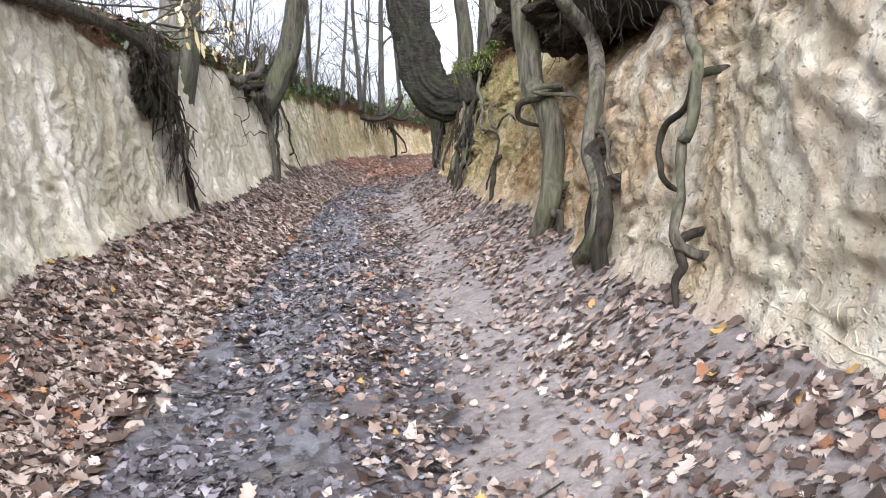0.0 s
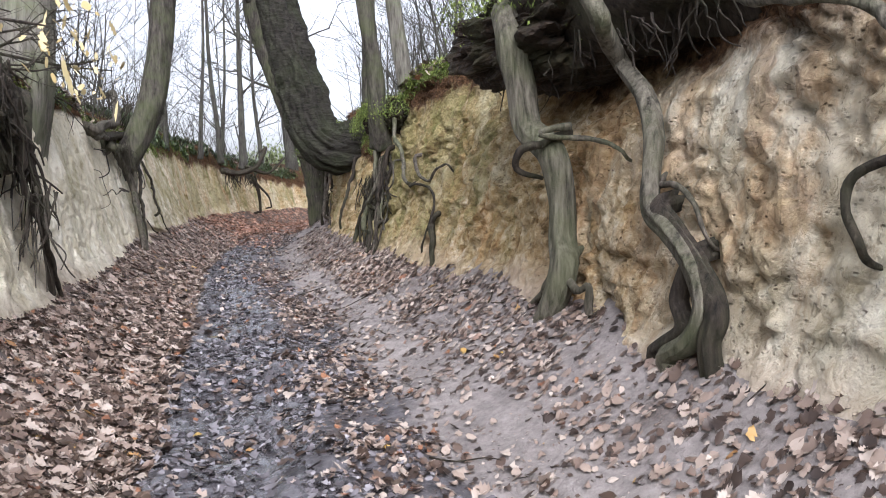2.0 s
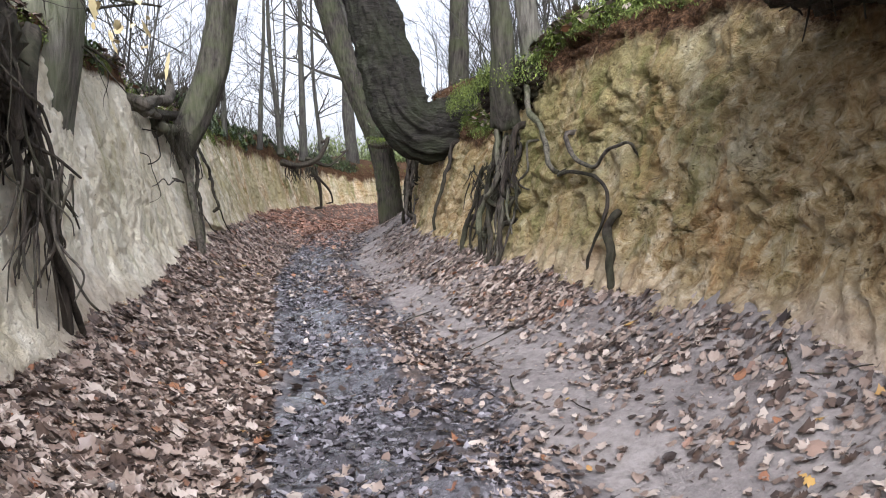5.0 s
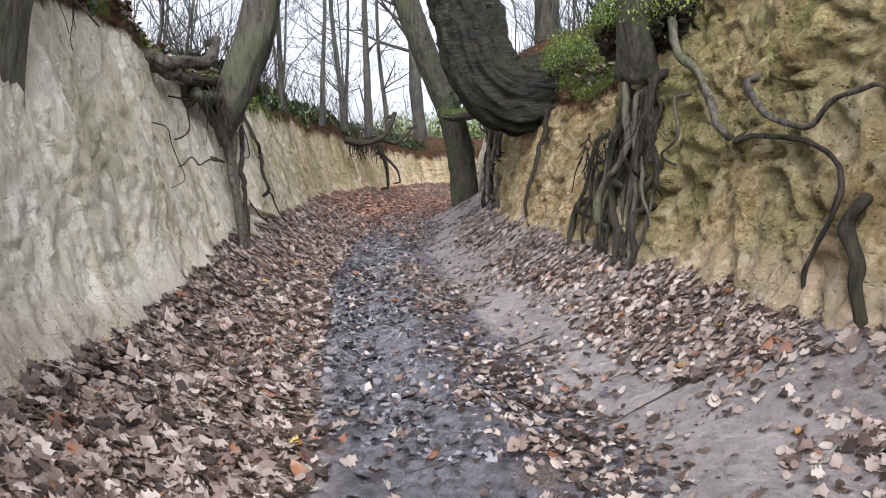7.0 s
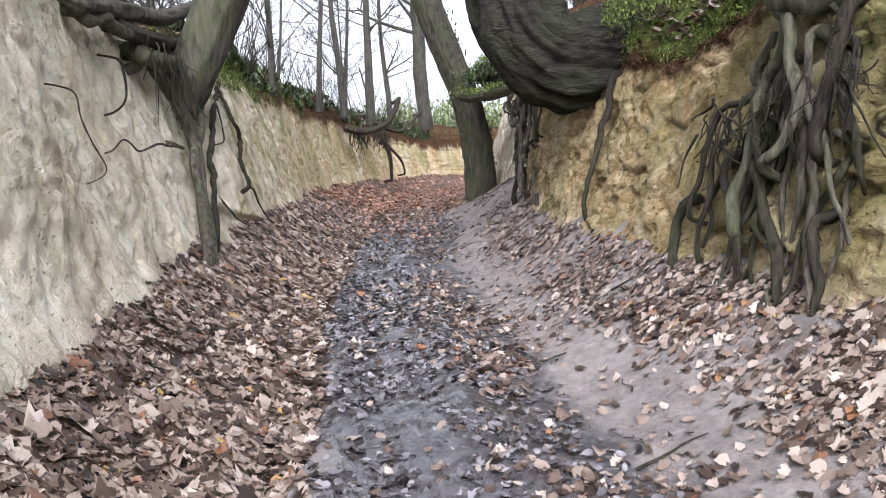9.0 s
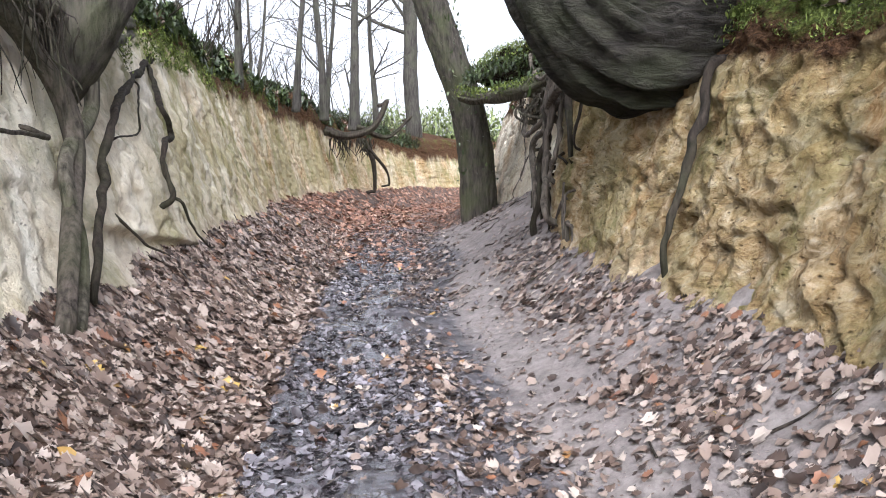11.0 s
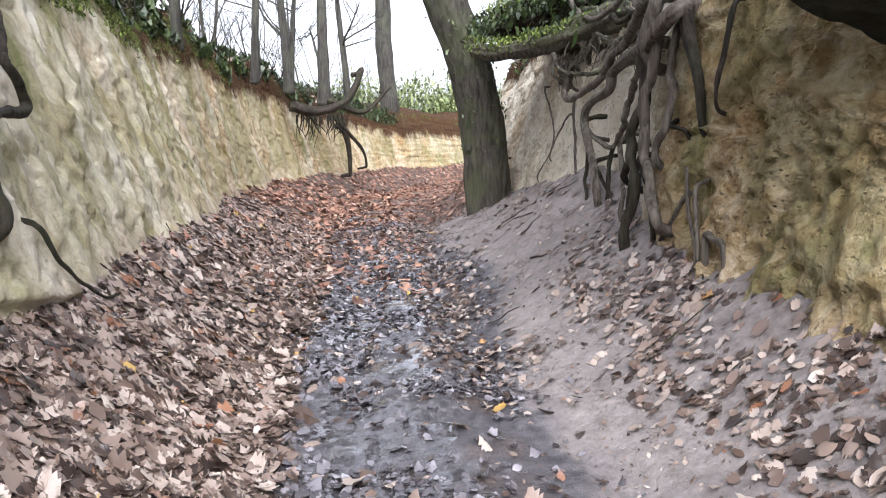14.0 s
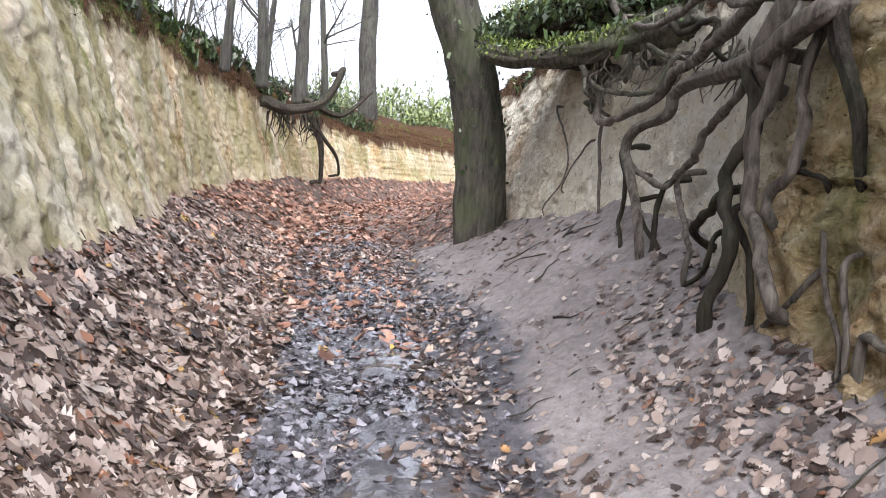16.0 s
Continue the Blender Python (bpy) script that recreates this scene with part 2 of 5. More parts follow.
# ---- plan of the lane ----
RIGHT = [(1.5, -30), (1.75, -8), (1.9, 0), (2.05, 3), (2.2, 5), (2.4, 7), (2.6, 8.8), (2.75, 10.5), (2.8, 12), (2.85, 13.4), (2.95, 15.3), (3.15, 17.4),
         (3.5, 19.5), (3.9, 21.2), (4.55, 22.4), (4.85, 24), (5.25, 26), (5.6, 28), (6.05, 30), (6.8, 33), (8.4, 37), (11.5, 42), (16.5, 48), (27, 58)]
LEFT = [(-2.9, -30), (-2.75, -8), (-2.6, 0), (-2.4, 4), (-2.15, 7), (-1.9, 9), (-1.55, 11.5), (-1.35, 13.5), (-1.12, 14.5), (-1.0, 16), (-0.75, 17.6), (-0.3, 19.9),
        (-0.05, 21.7), (0.3, 24), (0.75, 27.5), (1.3, 31), (2.3, 35), (3.7, 38), (5.4, 40.7), (9, 45), (14, 50), (24, 58)]


def base_x(side, y):
    pts = np.array(side)
    return np.interp(y, pts[:, 1], pts[:, 0])


def ease(a):
    a = np.clip(a, 0, 1)
    return a * a * (3 - 2 * a)


def lattice(ix, iy, iz, seed):
    h = (ix.astype(np.int64) * 374761393 + iy.astype(np.int64) * 668265263 + iz.astype(np.int64) * 2147483647 + seed * 1274126177) & 0xFFFFFFFF
    h = ((h ^ (h >> 13)) * 1103515245) & 0xFFFFFFFF
    h = ((h ^ (h >> 16)) * 2654435761) & 0xFFFFFFFF
    return (h & 0xFFFFFF) / 8388608.0 - 1.0


def vnoise(x, y, z, seed=0):
    """Smooth value noise on arrays, about -1 to 1."""
    fx, fy, fz = np.floor(x), np.floor(y), np.floor(z)
    u, v, w = ease(x - fx), ease(y - fy), ease(z - fz)
    out = 0
    for a in (0, 1):
        for b in (0, 1):
            for c in (0, 1):
                k = (u if a else 1 - u) * (v if b else 1 - v) * (w if c else 1 - w)
                out = out + k * lattice(fx + a, fy + b, fz + c, seed)
    return out


def fbm(x, y, z, octaves=4, seed=0):
    out, amp = 0, 1.0
    for o in range(octaves):
        out = out + amp * vnoise(x * 2 ** o, y * 2 ** o, z * 2 ** o, seed + o)
        amp *= 0.5
    return out


def ground_z(x, y):
    """Height of the lane's floor: a flat trodden middle between two banks."""
    xl, xr = base_x(LEFT, y), base_x(RIGHT, y)
    u = (x - xl) / (xr - xl)
    rise = np.interp(y, [18, 20, 21.5, 22.6, 24.4, 26, 28, 30], [0.6, 0.64, 0.8, 1.0, 1.05, 0.85, 0.65, 0.6])
    start = np.interp(y, [19, 22, 26, 29], [0.7, 0.58, 0.58, 0.7])
    bank = np.interp(y, [3, 8, 15, 18, 22], [0.4, 0.46, 0.48, 0.58, 0.62])
    z = bank * np.clip((0.29 - u) / 0.29, 0, 1.4) ** 1.25 + rise * np.clip((u - start) / (1 - start), 0, 1.4) ** 1.4
    z = z - 0.035 * np.exp(-((u - 0.42) / 0.075) ** 2) + 0.02 * np.exp(-((u - 0.56) / 0.05) ** 2)
    zero = np.zeros_like(x)
    z = z + 0.035 * fbm(x * 1.3, y * 1.3, zero, 3, 5) + 0.012 * fbm(x * 7, y * 7, zero, 3, 9)
    return z


def mesh_object(name, verts, faces, mat, parent=None, smooth=True, label=""):
    me = bpy.data.meshes.new(name)
    me.from_pydata([tuple(v) for v in verts] if not isinstance(verts, np.ndarray) else verts.tolist(), [], faces if isinstance(faces, list) else faces.tolist())
    me.materials.append(mat)
    if smooth:
        me.polygons.foreach_set("use_smooth", np.ones(len(me.polygons), bool))
    me.update()
    ob = new(name, me)
    ob.parent = parent
    if label:
        tagged(ob, label)
    return ob


def set_attr(ob, name, values):
    a = ob.data.attributes.new(name, "FLOAT", "POINT")
    a.data.foreach_set("value", np.ascontiguousarray(values, dtype=np.float32).ravel())


def grid_faces(rows, cols):
    i = np.arange(rows * cols).reshape(rows, cols)
    return np.stack([i[:-1, :-1], i[:-1, 1:], i[1:, 1:], i[1:, :-1]], -1).reshape(-1, 4)


def spaced(stops):
    """Positions from (start, end, step) stretches."""
    out = [np.arange(a, b, s) for a, b, s in stops]
    return np.concatenate(out + [np.array([stops[-1][1]])])


# ---- lane floor ----
def build_floor():
    ys = spaced([(-30, -2, 0.6), (-2, 1.5, 0.12), (1.5, 24, 0.05), (24, 36, 0.1), (36, 58, 0.4)])
    us = spaced([(-0.14, 0.25, 0.02), (0.25, 0.75, 0.0125), (0.75, 1.14, 0.02)])
    Y, U = np.meshgrid(ys, us, indexing="ij")
    xl, xr = base_x(LEFT, Y), base_x(RIGHT, Y)
    X = xl + (xr - xl) * U
    Z = ground_z(X, Y)
    n = fbm(X * 1.1, Y * 1.1, 0 * X, 4, 21)
    wet = np.exp(-(np.abs(U - 0.51 + 0.03 * n) / 0.2) ** 4) * 1.0
    pool = np.exp(-((U - 0.41 + 0.025 * n) / 0.085) ** 2) * 0.95 + 0.25 * np.exp(-((U - 0.56) / 0.06) ** 2)
    churn = np.exp(-((U - 0.49) / 0.16) ** 2)
    level = Z - 0.012 * fbm(X * 7, Y * 7, 0 * X, 3, 9) + 0.006
    Z = Z + churn * (0.036 * fbm(X * 5, Y * 3.5, 0 * X, 4, 31) + 0.004)
    band = np.exp(-((U - 0.445 + 0.03 * n) / 0.125) ** 4)
    film = (level - 0.02 * (1 - band) > Z) & (band > 0.25)
    Z = np.where(film, level, Z)
    pool = np.where(film, 1.2, 0.55 * band)
    ob = mesh_object("lane_floor", np.stack([X, Y, Z], -1).reshape(-1, 3), grid_faces(*X.shape), GROUND)
    set_attr(ob, "wet", wet)
    set_attr(ob, "leafy", np.maximum(ease((0.36 - U) / 0.06), np.interp(Y, [27, 31], [0, 1])) + 0.35 * ease((U - 0.8) / 0.1) + 0.45 * np.exp(-((U - 0.6) / 0.075) ** 4))
    set_attr(ob, "pool", pool)
    return tagged(ob, "muddy leaf-strewn sunken lane floor with wet track", "ground", kind="structure")


# ---- banks ----
def bank_params(side, y):
    if side is RIGHT:
        lean = np.interp(y, [0, 4, 7, 9.5, 12, 14, 15.6, 18, 20, 22.5, 24, 27, 40], [0.12, 0.16, 0.2, 0.38, 0.24, 0.2, 0.42, 0.28, 0.14, 0.1, 0.12, 0.25, 0.3])
        crest = np.interp(y, [-5, 4, 8, 9.5, 13, 15, 16.5, 19, 20.5, 21.8, 26, 32, 45], [3.4, 3.3, 3.25, 3.4, 3.5, 3.1, 2.8, 2.65, 2.9, 3.65, 3.7, 3.5, 3.2])
    else:
        lean = np.interp(y, [0, 8, 12, 15, 18, 20, 22, 26, 31, 40], [0.12, 0.14, 0.2, 0.2, 0.29, 0.26, 0.28, 0.29, 0.24, 0.24])
        crest = np.interp(y, [-5, 6, 9, 15, 17, 19, 21, 24, 30, 37, 45], [3.0, 2.85, 2.85, 2.95, 2.95, 3.0, 3.25, 3.45, 3.55, 3.4, 2.7])
    return lean, crest


def face_x(side, y, z):
    """x of the bare face, before its roughness."""
    lean, crest = bank_params(side, y)
    sign = 1 if side is RIGHT else -1
    return base_x(side, y) + sign * lean * (z - 0.5)


def build_bank(side, name, label):
    sign = 1 if side is RIGHT else -1
    ys = spaced([(-30, -3, 0.5), (-3, 2, 0.15), (2, 27, 0.028), (27, 44, 0.08), (44, 58, 0.5)])
    vs = np.linspace(0, 1, 120)
    outs = np.array([0.03, 0.08, 0.15, 0.25, 0.4, 0.6, 0.85, 1.2, 1.7, 2.4, 3.3, 4.6, 6.5, 10, 16, 30, 60, 120, 260])
    pts = np.array(side)
    tx, ty = np.gradient(np.interp(ys, pts[:, 1], pts[:, 0])), np.gradient(ys)
    k = np.ones(9) / 9
    tx = np.convolve(np.pad(tx / ty, 4, mode="edge"), k, "valid")
    L = np.sqrt(1 + tx ** 2)
    nx, ny = sign / L, -sign * tx / L
    lean, crest = bank_params(side, ys)
    bx = base_x(side, ys)
    zero = np.zeros_like(ys)
    crest = crest + 0.16 * fbm(ys * 0.55, zero, zero, 4, 3 + sign)
    Vz = -0.15 + vs[None, :] * (crest[:, None] + 0.15)
    Y = np.repeat(ys[:, None], len(vs), 1)
    off = lean[:, None] * (Vz - 0.5)
    r = vs[None, :]
    off = off + 0.16 * np.clip((r - 0.82) / 0.18, 0, 1) ** 2 * (0.6 + fbm(Y * 0.9, Vz, 0 * Y, 2, 44))  # broken crest
    warp = 0.3 if sign > 0 else 0.12
    wy = warp * fbm(Y * 1.6, Vz * 1.6, 0 * Y, 3, 81 + sign)
    wz = warp * fbm(Y * 1.6, Vz * 1.6, 0 * Y + 7, 3, 85 + sign)
    gully = fbm(Y * 0.7, Vz * 0.5, 0 * Y, 3, 11 + sign)
    S, Wz = Y + wy, Vz + wz
    fan = ease((0.8 + 0.3 * fbm(Y * 0.9, 0 * Y, 0 * Y, 3, 28 + sign) - Vz) / 0.4) * (np.interp(ys, [7, 10, 20, 22, 26], [1.0, 0.45, 0.3, 0.25, 0.3])[:, None] if sign > 0 else 0.6)
    crumb = fbm(S * 11, Wz * 12, 0 * S, 3, 71 + sign)
    if sign > 0:
        # crumbling face: clods, ledges and horizontal hollows
        lumps = fbm(S * 2.1, Wz * 1.8, 0 * S, 4, 52)
        clods = 0.9 * np.abs(vnoise(S * 4.2, Wz * 5.0, 0 * S, 62)) + 0.8 * np.abs(vnoise(S * 9.5, Wz * 11, 0 * S, 63))
        ledges = vnoise(S * 1.2, Wz * 5.5, 0 * S, 67)
        holes = np.clip(vnoise(S * 4.0, Wz * 7.5, 0 * S, 92) - 0.36, 0, 1) + 0.6 * np.clip(vnoise(S * 9, Wz * 16, 0 * S, 96) - 0.36, 0, 1)
        rough = np.interp(ys, [0, 6, 9, 13, 16, 20, 22, 25], [0.45, 0.9, 1.15, 1.15, 1.0, 1.15, 0.5, 0.8])[:, None] * (1 - 0.75 * fan)
        flutes = np.abs(vnoise(S * 1.9, Wz * 0.3, 0 * S, 57))
        off = off + 0.06 * gully + rough * (0.07 * flutes + 0.04 * lumps + 0.055 * clods + 0.028 * ledges + 0.026 * crumb + 0.15 * holes)
    else:
        # washed face: upright rills with few crumbs
        flutes = 0.6 * vnoise(S * 1.5, Wz * 0.3, 0 * S, 55) + 0.5 * np.abs(vnoise(S * 3.4, Wz * 0.5, 0 * S, 56)) + np.interp(ys, [16, 22], [0.25, 0.06])[:, None] * np.abs(vnoise(S * 8.0, Wz * 1.1, 0 * S, 58))
        holes = np.clip(vnoise(S * 6.5, Wz * 5.0, 0 * S, 90) - 0.5, 0, 1)
        rough = np.interp(ys, [0, 9, 14, 20, 24, 30], [0.8, 0.9, 0.8, 0.9, 1.0, 1.1])[:, None]
        off = off + 0.055 * gully + rough * (0.095 * flutes + 0.024 * crumb + 0.1 * holes + 0.02 * fbm(S * 3, Wz * 2.2, 0 * S, 3, 59))
        # smooth slab scaled off over a hollow foot
        slab = ease((Y - 18.3) / 0.3) * ease((21.0 - 0.9 * np.abs(Vz - 0.7) - Y) / 0.35)
        off = off - 0.1 * slab * ease((Vz - 0.95 + 0.17 * (Y - 18.6)) / 0.06) * ease((2.0 - Vz) / 0.5)
    if sign > 0:
        off = off + 0.16 * np.exp(-(np.abs(Y - 23.1) / 1.25) ** 4) * np.exp(-(np.abs(Vz - 1.5) / 1.1) ** 4)  # sandy hollow
        off = off + 0.3 * np.exp(-(np.abs(Y - 7.0) / 1.6) ** 4) * np.exp(-(np.abs(Vz - 2.55) / 0.35) ** 2)  # undercut
    off = off - 0.12 * np.exp(-((Vz - 0.35) / 0.28) ** 2)  # slumped foot
    X = bx[:, None] + nx[:, None] * off
    Yf = Y + ny[:, None] * off
    band = np.interp(ys, [2, 4, 7.5, 9, 14, 20, 22, 28, 32], [0.7, 1.35, 1.4, 1.1, 1.0, 0.7, 1.05, 1.05, 0.8])[:, None] if sign > 0 else np.interp(ys, [8, 12, 20, 23, 27, 40], [0.6, 0.45, 0.4, 0.7, 1.2, 1.4])[:, None]
    soil = ease((Vz - crest[:, None] + band) / (band - 0.1))
    mossy = np.interp(ys, *MOSS_SPOTS[name])
    deep = np.where((ys > 20) & (sign < 0), 1.6, 0.7)[:, None]
    moss = ease((Vz - crest[:, None] + deep) / deep) * mossy[:, None] * 0.9 + 0.1 * ease((Vz - 0.8) / 1.5)
    # plateau
    top = off[:, -1:] + outs[None, :]
    px_ = bx[:, None] + nx[:, None] * top
    py_ = Y[:, :1] + ny[:, None] * top
    rise = np.minimum(outs, 30)[None, :]
    pz_ = Vz[:, -1:] + 0.35 * (1 - np.exp(-rise / 0.8)) + 0.05 * rise + 0.07 * fbm(px_ * 1.2, py_ * 1.2, 0 * px_, 3, 15) * np.minimum(1, rise)
    V = np.concatenate([np.stack([X, Yf, Vz], -1), np.stack([px_, py_, pz_], -1)], 1)
    one = np.ones_like(px_)
    faces = grid_faces(*V.shape[:2])
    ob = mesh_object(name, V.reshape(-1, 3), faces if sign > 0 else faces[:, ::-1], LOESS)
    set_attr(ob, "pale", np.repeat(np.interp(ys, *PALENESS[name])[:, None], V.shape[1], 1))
    zero_top = np.zeros_like(px_)
    set_attr(ob, "fan", np.concatenate([fan, zero_top], 1))
    set_attr(ob, "crumb", np.concatenate([(1 - 0.8 * fan) * np.ones_like(X) if sign > 0 else np.interp(ys, [16, 22], [0.5, 0.2])[:, None] + 0.35 * ease((Vz - crest[:, None] + 0.9) / 0.7), one], 1))
    set_attr(ob, "algae", np.repeat(np.interp(ys, *ALGAE[name])[:, None], V.shape[1], 1))
    set_attr(ob, "soil", np.concatenate([soil, one], 1))
    set_attr(ob, "moss", np.concatenate([moss, one * mossy[:, None] * 0.75], 1))
    return tagged(ob, label, "earth bank", kind="structure")


# Pale soil along the banks; left bank and hollow lifted to replace missing light.
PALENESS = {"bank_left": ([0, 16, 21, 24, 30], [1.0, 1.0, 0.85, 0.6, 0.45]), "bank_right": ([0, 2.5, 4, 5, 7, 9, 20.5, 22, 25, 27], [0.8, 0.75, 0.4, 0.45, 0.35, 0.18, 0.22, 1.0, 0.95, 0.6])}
ALGAE = {"bank_left": ([0, 6, 9, 16, 20, 24, 30], [0.4, 0.5, 0.35, 0.4, 0.65, 0.9, 0.8]), "bank_right": ([0, 2, 4, 8, 10, 12, 14, 16, 20.5, 21.8, 26], [0.5, 0.4, 0.15, 0.15, 0.5, 0.95, 0.9, 0.65, 0.8, 0.04, 0.15])}
MOSS_SPOTS = {
    "bank_right": ([0, 5, 8.5, 10, 13, 14.5, 16, 18, 19.5, 21, 23, 26, 30], [0.2, 0.3, 0.6, 0.9, 0.8, 0.6, 0.9, 0.7, 0.5, 0.3, 0.4, 0.4, 0.4]),
    "bank_left": ([0, 7, 10, 13, 15, 17, 19, 21, 24, 28, 34, 40], [0.3, 0.35, 0.4, 0.5, 0.5, 0.45, 0.55, 0.6, 0.65, 0.6, 0.45, 0.4]),
}
build_floor()
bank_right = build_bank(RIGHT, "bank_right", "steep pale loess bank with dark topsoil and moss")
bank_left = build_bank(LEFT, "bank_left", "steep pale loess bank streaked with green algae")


def tree_of(ob):
    me = ob.data
    return BVHTree.FromPolygons([v.co[:] for v in me.vertices], [p.vertices[:] for p in me.polygons])


FACES = {"R": tree_of(bank_right), "L": tree_of(bank_left)}


def snap_x(side, y, z, proud):
    """x of the real face at (y, z), set proud of it towards the lane."""
    sign = 1 if side == "R" else -1
    hit = FACES[side].ray_cast(Vector((1.0 if y < 15 else 2.0, y, z)), Vector((sign, 0, 0)))[0]
    return (hit.x if hit else 2.2 * sign) - sign * proud

# ---- tubes: roots, trunks, branches ----
def curve_points(pts, step):
    """Catmull-Rom through a few control points, as an even polyline; also the share of the way."""
    p = np.array(pts, float)
    p = np.vstack([2 * p[0] - p[1], p, 2 * p[-1] - p[-2]])
    out = []
    for i in range(1, len(p) - 2):
        n = max(2, int(np.linalg.norm(p[i + 1] - p[i]) / step))
        t = np.linspace(0, 1, n, endpoint=False)[:, None]
        a, b, c, d = p[i - 1], p[i], p[i + 1], p[i + 2]
        out.append(0.5 * (2 * b + (c - a) * t + (2 * a - 5 * b + 4 * c - d) * t ** 2 + (3 * b - a - 3 * c + d) * t ** 3))
    q = np.vstack(out + [p[-2:-1]])
    s = np.concatenate([[0], np.cumsum(np.linalg.norm(np.diff(q, axis=0), axis=1))])
    return q, s / s[-1], s


def tube(pts, r0, r1, sides=10, step=0.05, knots=0.12, wander=0.0, seed=0, power=1.0, flat=0.0):
    """Vertices and faces of a tapering, knotty tube along a curve."""
    q, f, s = curve_points(pts, step)
    n = len(q)
    if wander:
        w = np.stack([vnoise(s * 3.1, 0 * s + k, 0 * s, seed + k) for k in range(3)], -1) + 0.5 * np.stack([vnoise(s * 8, 0 * s + k, 0 * s, seed + 7 + k) for k in range(3)], -1)
        q = q + wander * w * np.minimum(1, np.minimum(f, 1 - f) * 6)[:, None]
    tan = np.gradient(q, axis=0)
    tan /= np.linalg.norm(tan, axis=1)[:, None] + 1e-9
    ref = np.array([0.3, 0.9, 0.2]) if abs(tan[0, 2]) > 0.8 else np.array([0, 0, 1.0])
    nrm = np.zeros_like(q)
    v = ref - tan[0] * (ref @ tan[0])
    for i in range(n):
        v = v - tan[i] * (v @ tan[i])
        v = v / (np.linalg.norm(v) + 1e-9)
        nrm[i] = v
    bi = np.cross(tan, nrm)
    ang = np.linspace(0, 2 * np.pi, sides, endpoint=False)
    rad = r0 + (r1 - r0) * f ** power
    A, S = np.meshgrid(ang, s, indexing="xy")
    lump = 1 + knots * (vnoise(np.cos(A) * 1.3 + 9, np.sin(A) * 1.3 + 9, S * (1.1 / max(r0, 0.03)) * 0.35, seed + 20) + 0.6 * vnoise(np.cos(A) * 2.6 + 3, np.sin(A) * 2.6 + 3, S * 2.0, seed + 30))
    R = rad[:, None] * lump
    V = q[:, None, :] + R[..., None] * (np.cos(A)[..., None] * nrm[:, None, :] * (1 - flat) + np.sin(A)[..., None] * bi[:, None, :])
    V = V.reshape(-1, 3)
    i = np.arange(n * sides).reshape(n, sides)
    j = np.roll(i, -1, 1)
    F = np.stack([i[:-1], j[:-1], j[1:], i[1:]], -1).reshape(-1, 4).tolist()
    V = np.vstack([V, q[0] - tan[0] * rad[0] * 0.4, q[-1] + tan[-1] * rad[-1] * 0.6])
    a, b = len(V) - 2, len(V) - 1
    for k in range(sides):
        F.append([i[0, (k + 1) % sides], i[0, k], a])
        F.append([i[-1, k], i[-1, (k + 1) % sides], b])
    return V, F


class Pile:
    """Collects many pieces into one mesh."""

    def __init__(self):
        self.v, self.f, self.n = [], [], 0

    def add(self, V, F):
        V = np.asarray(V)
        self.v.append(V)
        self.f += [[int(k) + self.n for k in f] for f in F]
        self.n += len(V)

    def build(self, name, mat, parent=None, smooth=True, label=""):
        return mesh_object(name, np.vstack(self.v), self.f, mat, parent, smooth, label)


def empty(name, at, label, category, group=""):
    ob = new(name)
    ob.location = at
    return tagged(ob, label, category, group)


def under(ob, parent):
    """Parent a mesh that was made in world space."""
    ob.parent = parent
    ob.matrix_parent_inverse = Matrix.Translation(-parent.location)
    return ob


def settle(pts):
    """Runs a root's ends into the ground or the bank."""
    out = [tuple(p) for p in pts]
    for end in (0, -1):
        x, y, z = out[end]
        g = float(ground_z(np.array(float(x)), np.array(float(y))))
        right = abs(x - float(base_x(RIGHT, y))) < abs(x - float(base_x(LEFT, y)))
        s = 1 if right else -1
        if z - g < 0.26:
            extra = [(x + s * 0.02, y, min(z - 0.05, g + 0.02)), (x + s * 0.06, y, g - 0.1)]
        else:
            extra = [(x + s * 0.1, y + 0.02, z + (0.05 if end == 0 else -0.08)), (x + s * 0.28, y + 0.03, z + (0.08 if end == 0 else -0.12))]
        out = (extra[::-1] + out) if end == 0 else (out + extra)
    return out


def put_roots(parent, rows, seed=0, scale=1.0):
    for k, (pts, r0, r1, mat) in enumerate(rows):
        if r0 * scale > 0.055:
            V, F = trunk_mesh(settle(pts), r0 * scale, r1 * scale, 28, 0.025, 0.26, seed + 13 * k, 0.0, 1.0, 2.6)
        else:
            V, F = tube(settle(pts), r0 * scale, r1 * scale, 12, 0.03, 0.36, min(0.025, 0.4 * r0), seed + 13 * k)
        under(mesh_object("root", V, F, mat), parent)


def rootlets(parent, origin_fn, count, length, mat, seed, name="root_curtain", r=(0.004, 0.014)):
    """A curtain of thin roots that hang from a line."""
    rng, pile = np.random.default_rng(seed), Pile()
    for k in range(count):
        p = np.array(origin_fn(rng.random()), float) + rng.normal(0, 0.06, 3)
        pts, d = [p], np.array([rng.normal(0, 0.06), rng.normal(0, 0.3), -1.0])
        n = rng.integers(5, 9)
        L = length * rng.uniform(0.25, 1.0)
        for _ in range(n):
            d = d + rng.normal(0, 0.45, 3) * np.array([0.35, 1, 1])
            d[2] = min(d[2], -0.4)
            p = p + d / np.linalg.norm(d) * L / n
            pts.append(p)
        rr = rng.uniform(*r)
        V, F = tube(pts, rr, rr * 0.4, 5, 0.06, 0.15, 0.0, seed + k)
        pile.add(V, F)
    return under(pile.build(name, mat), parent)


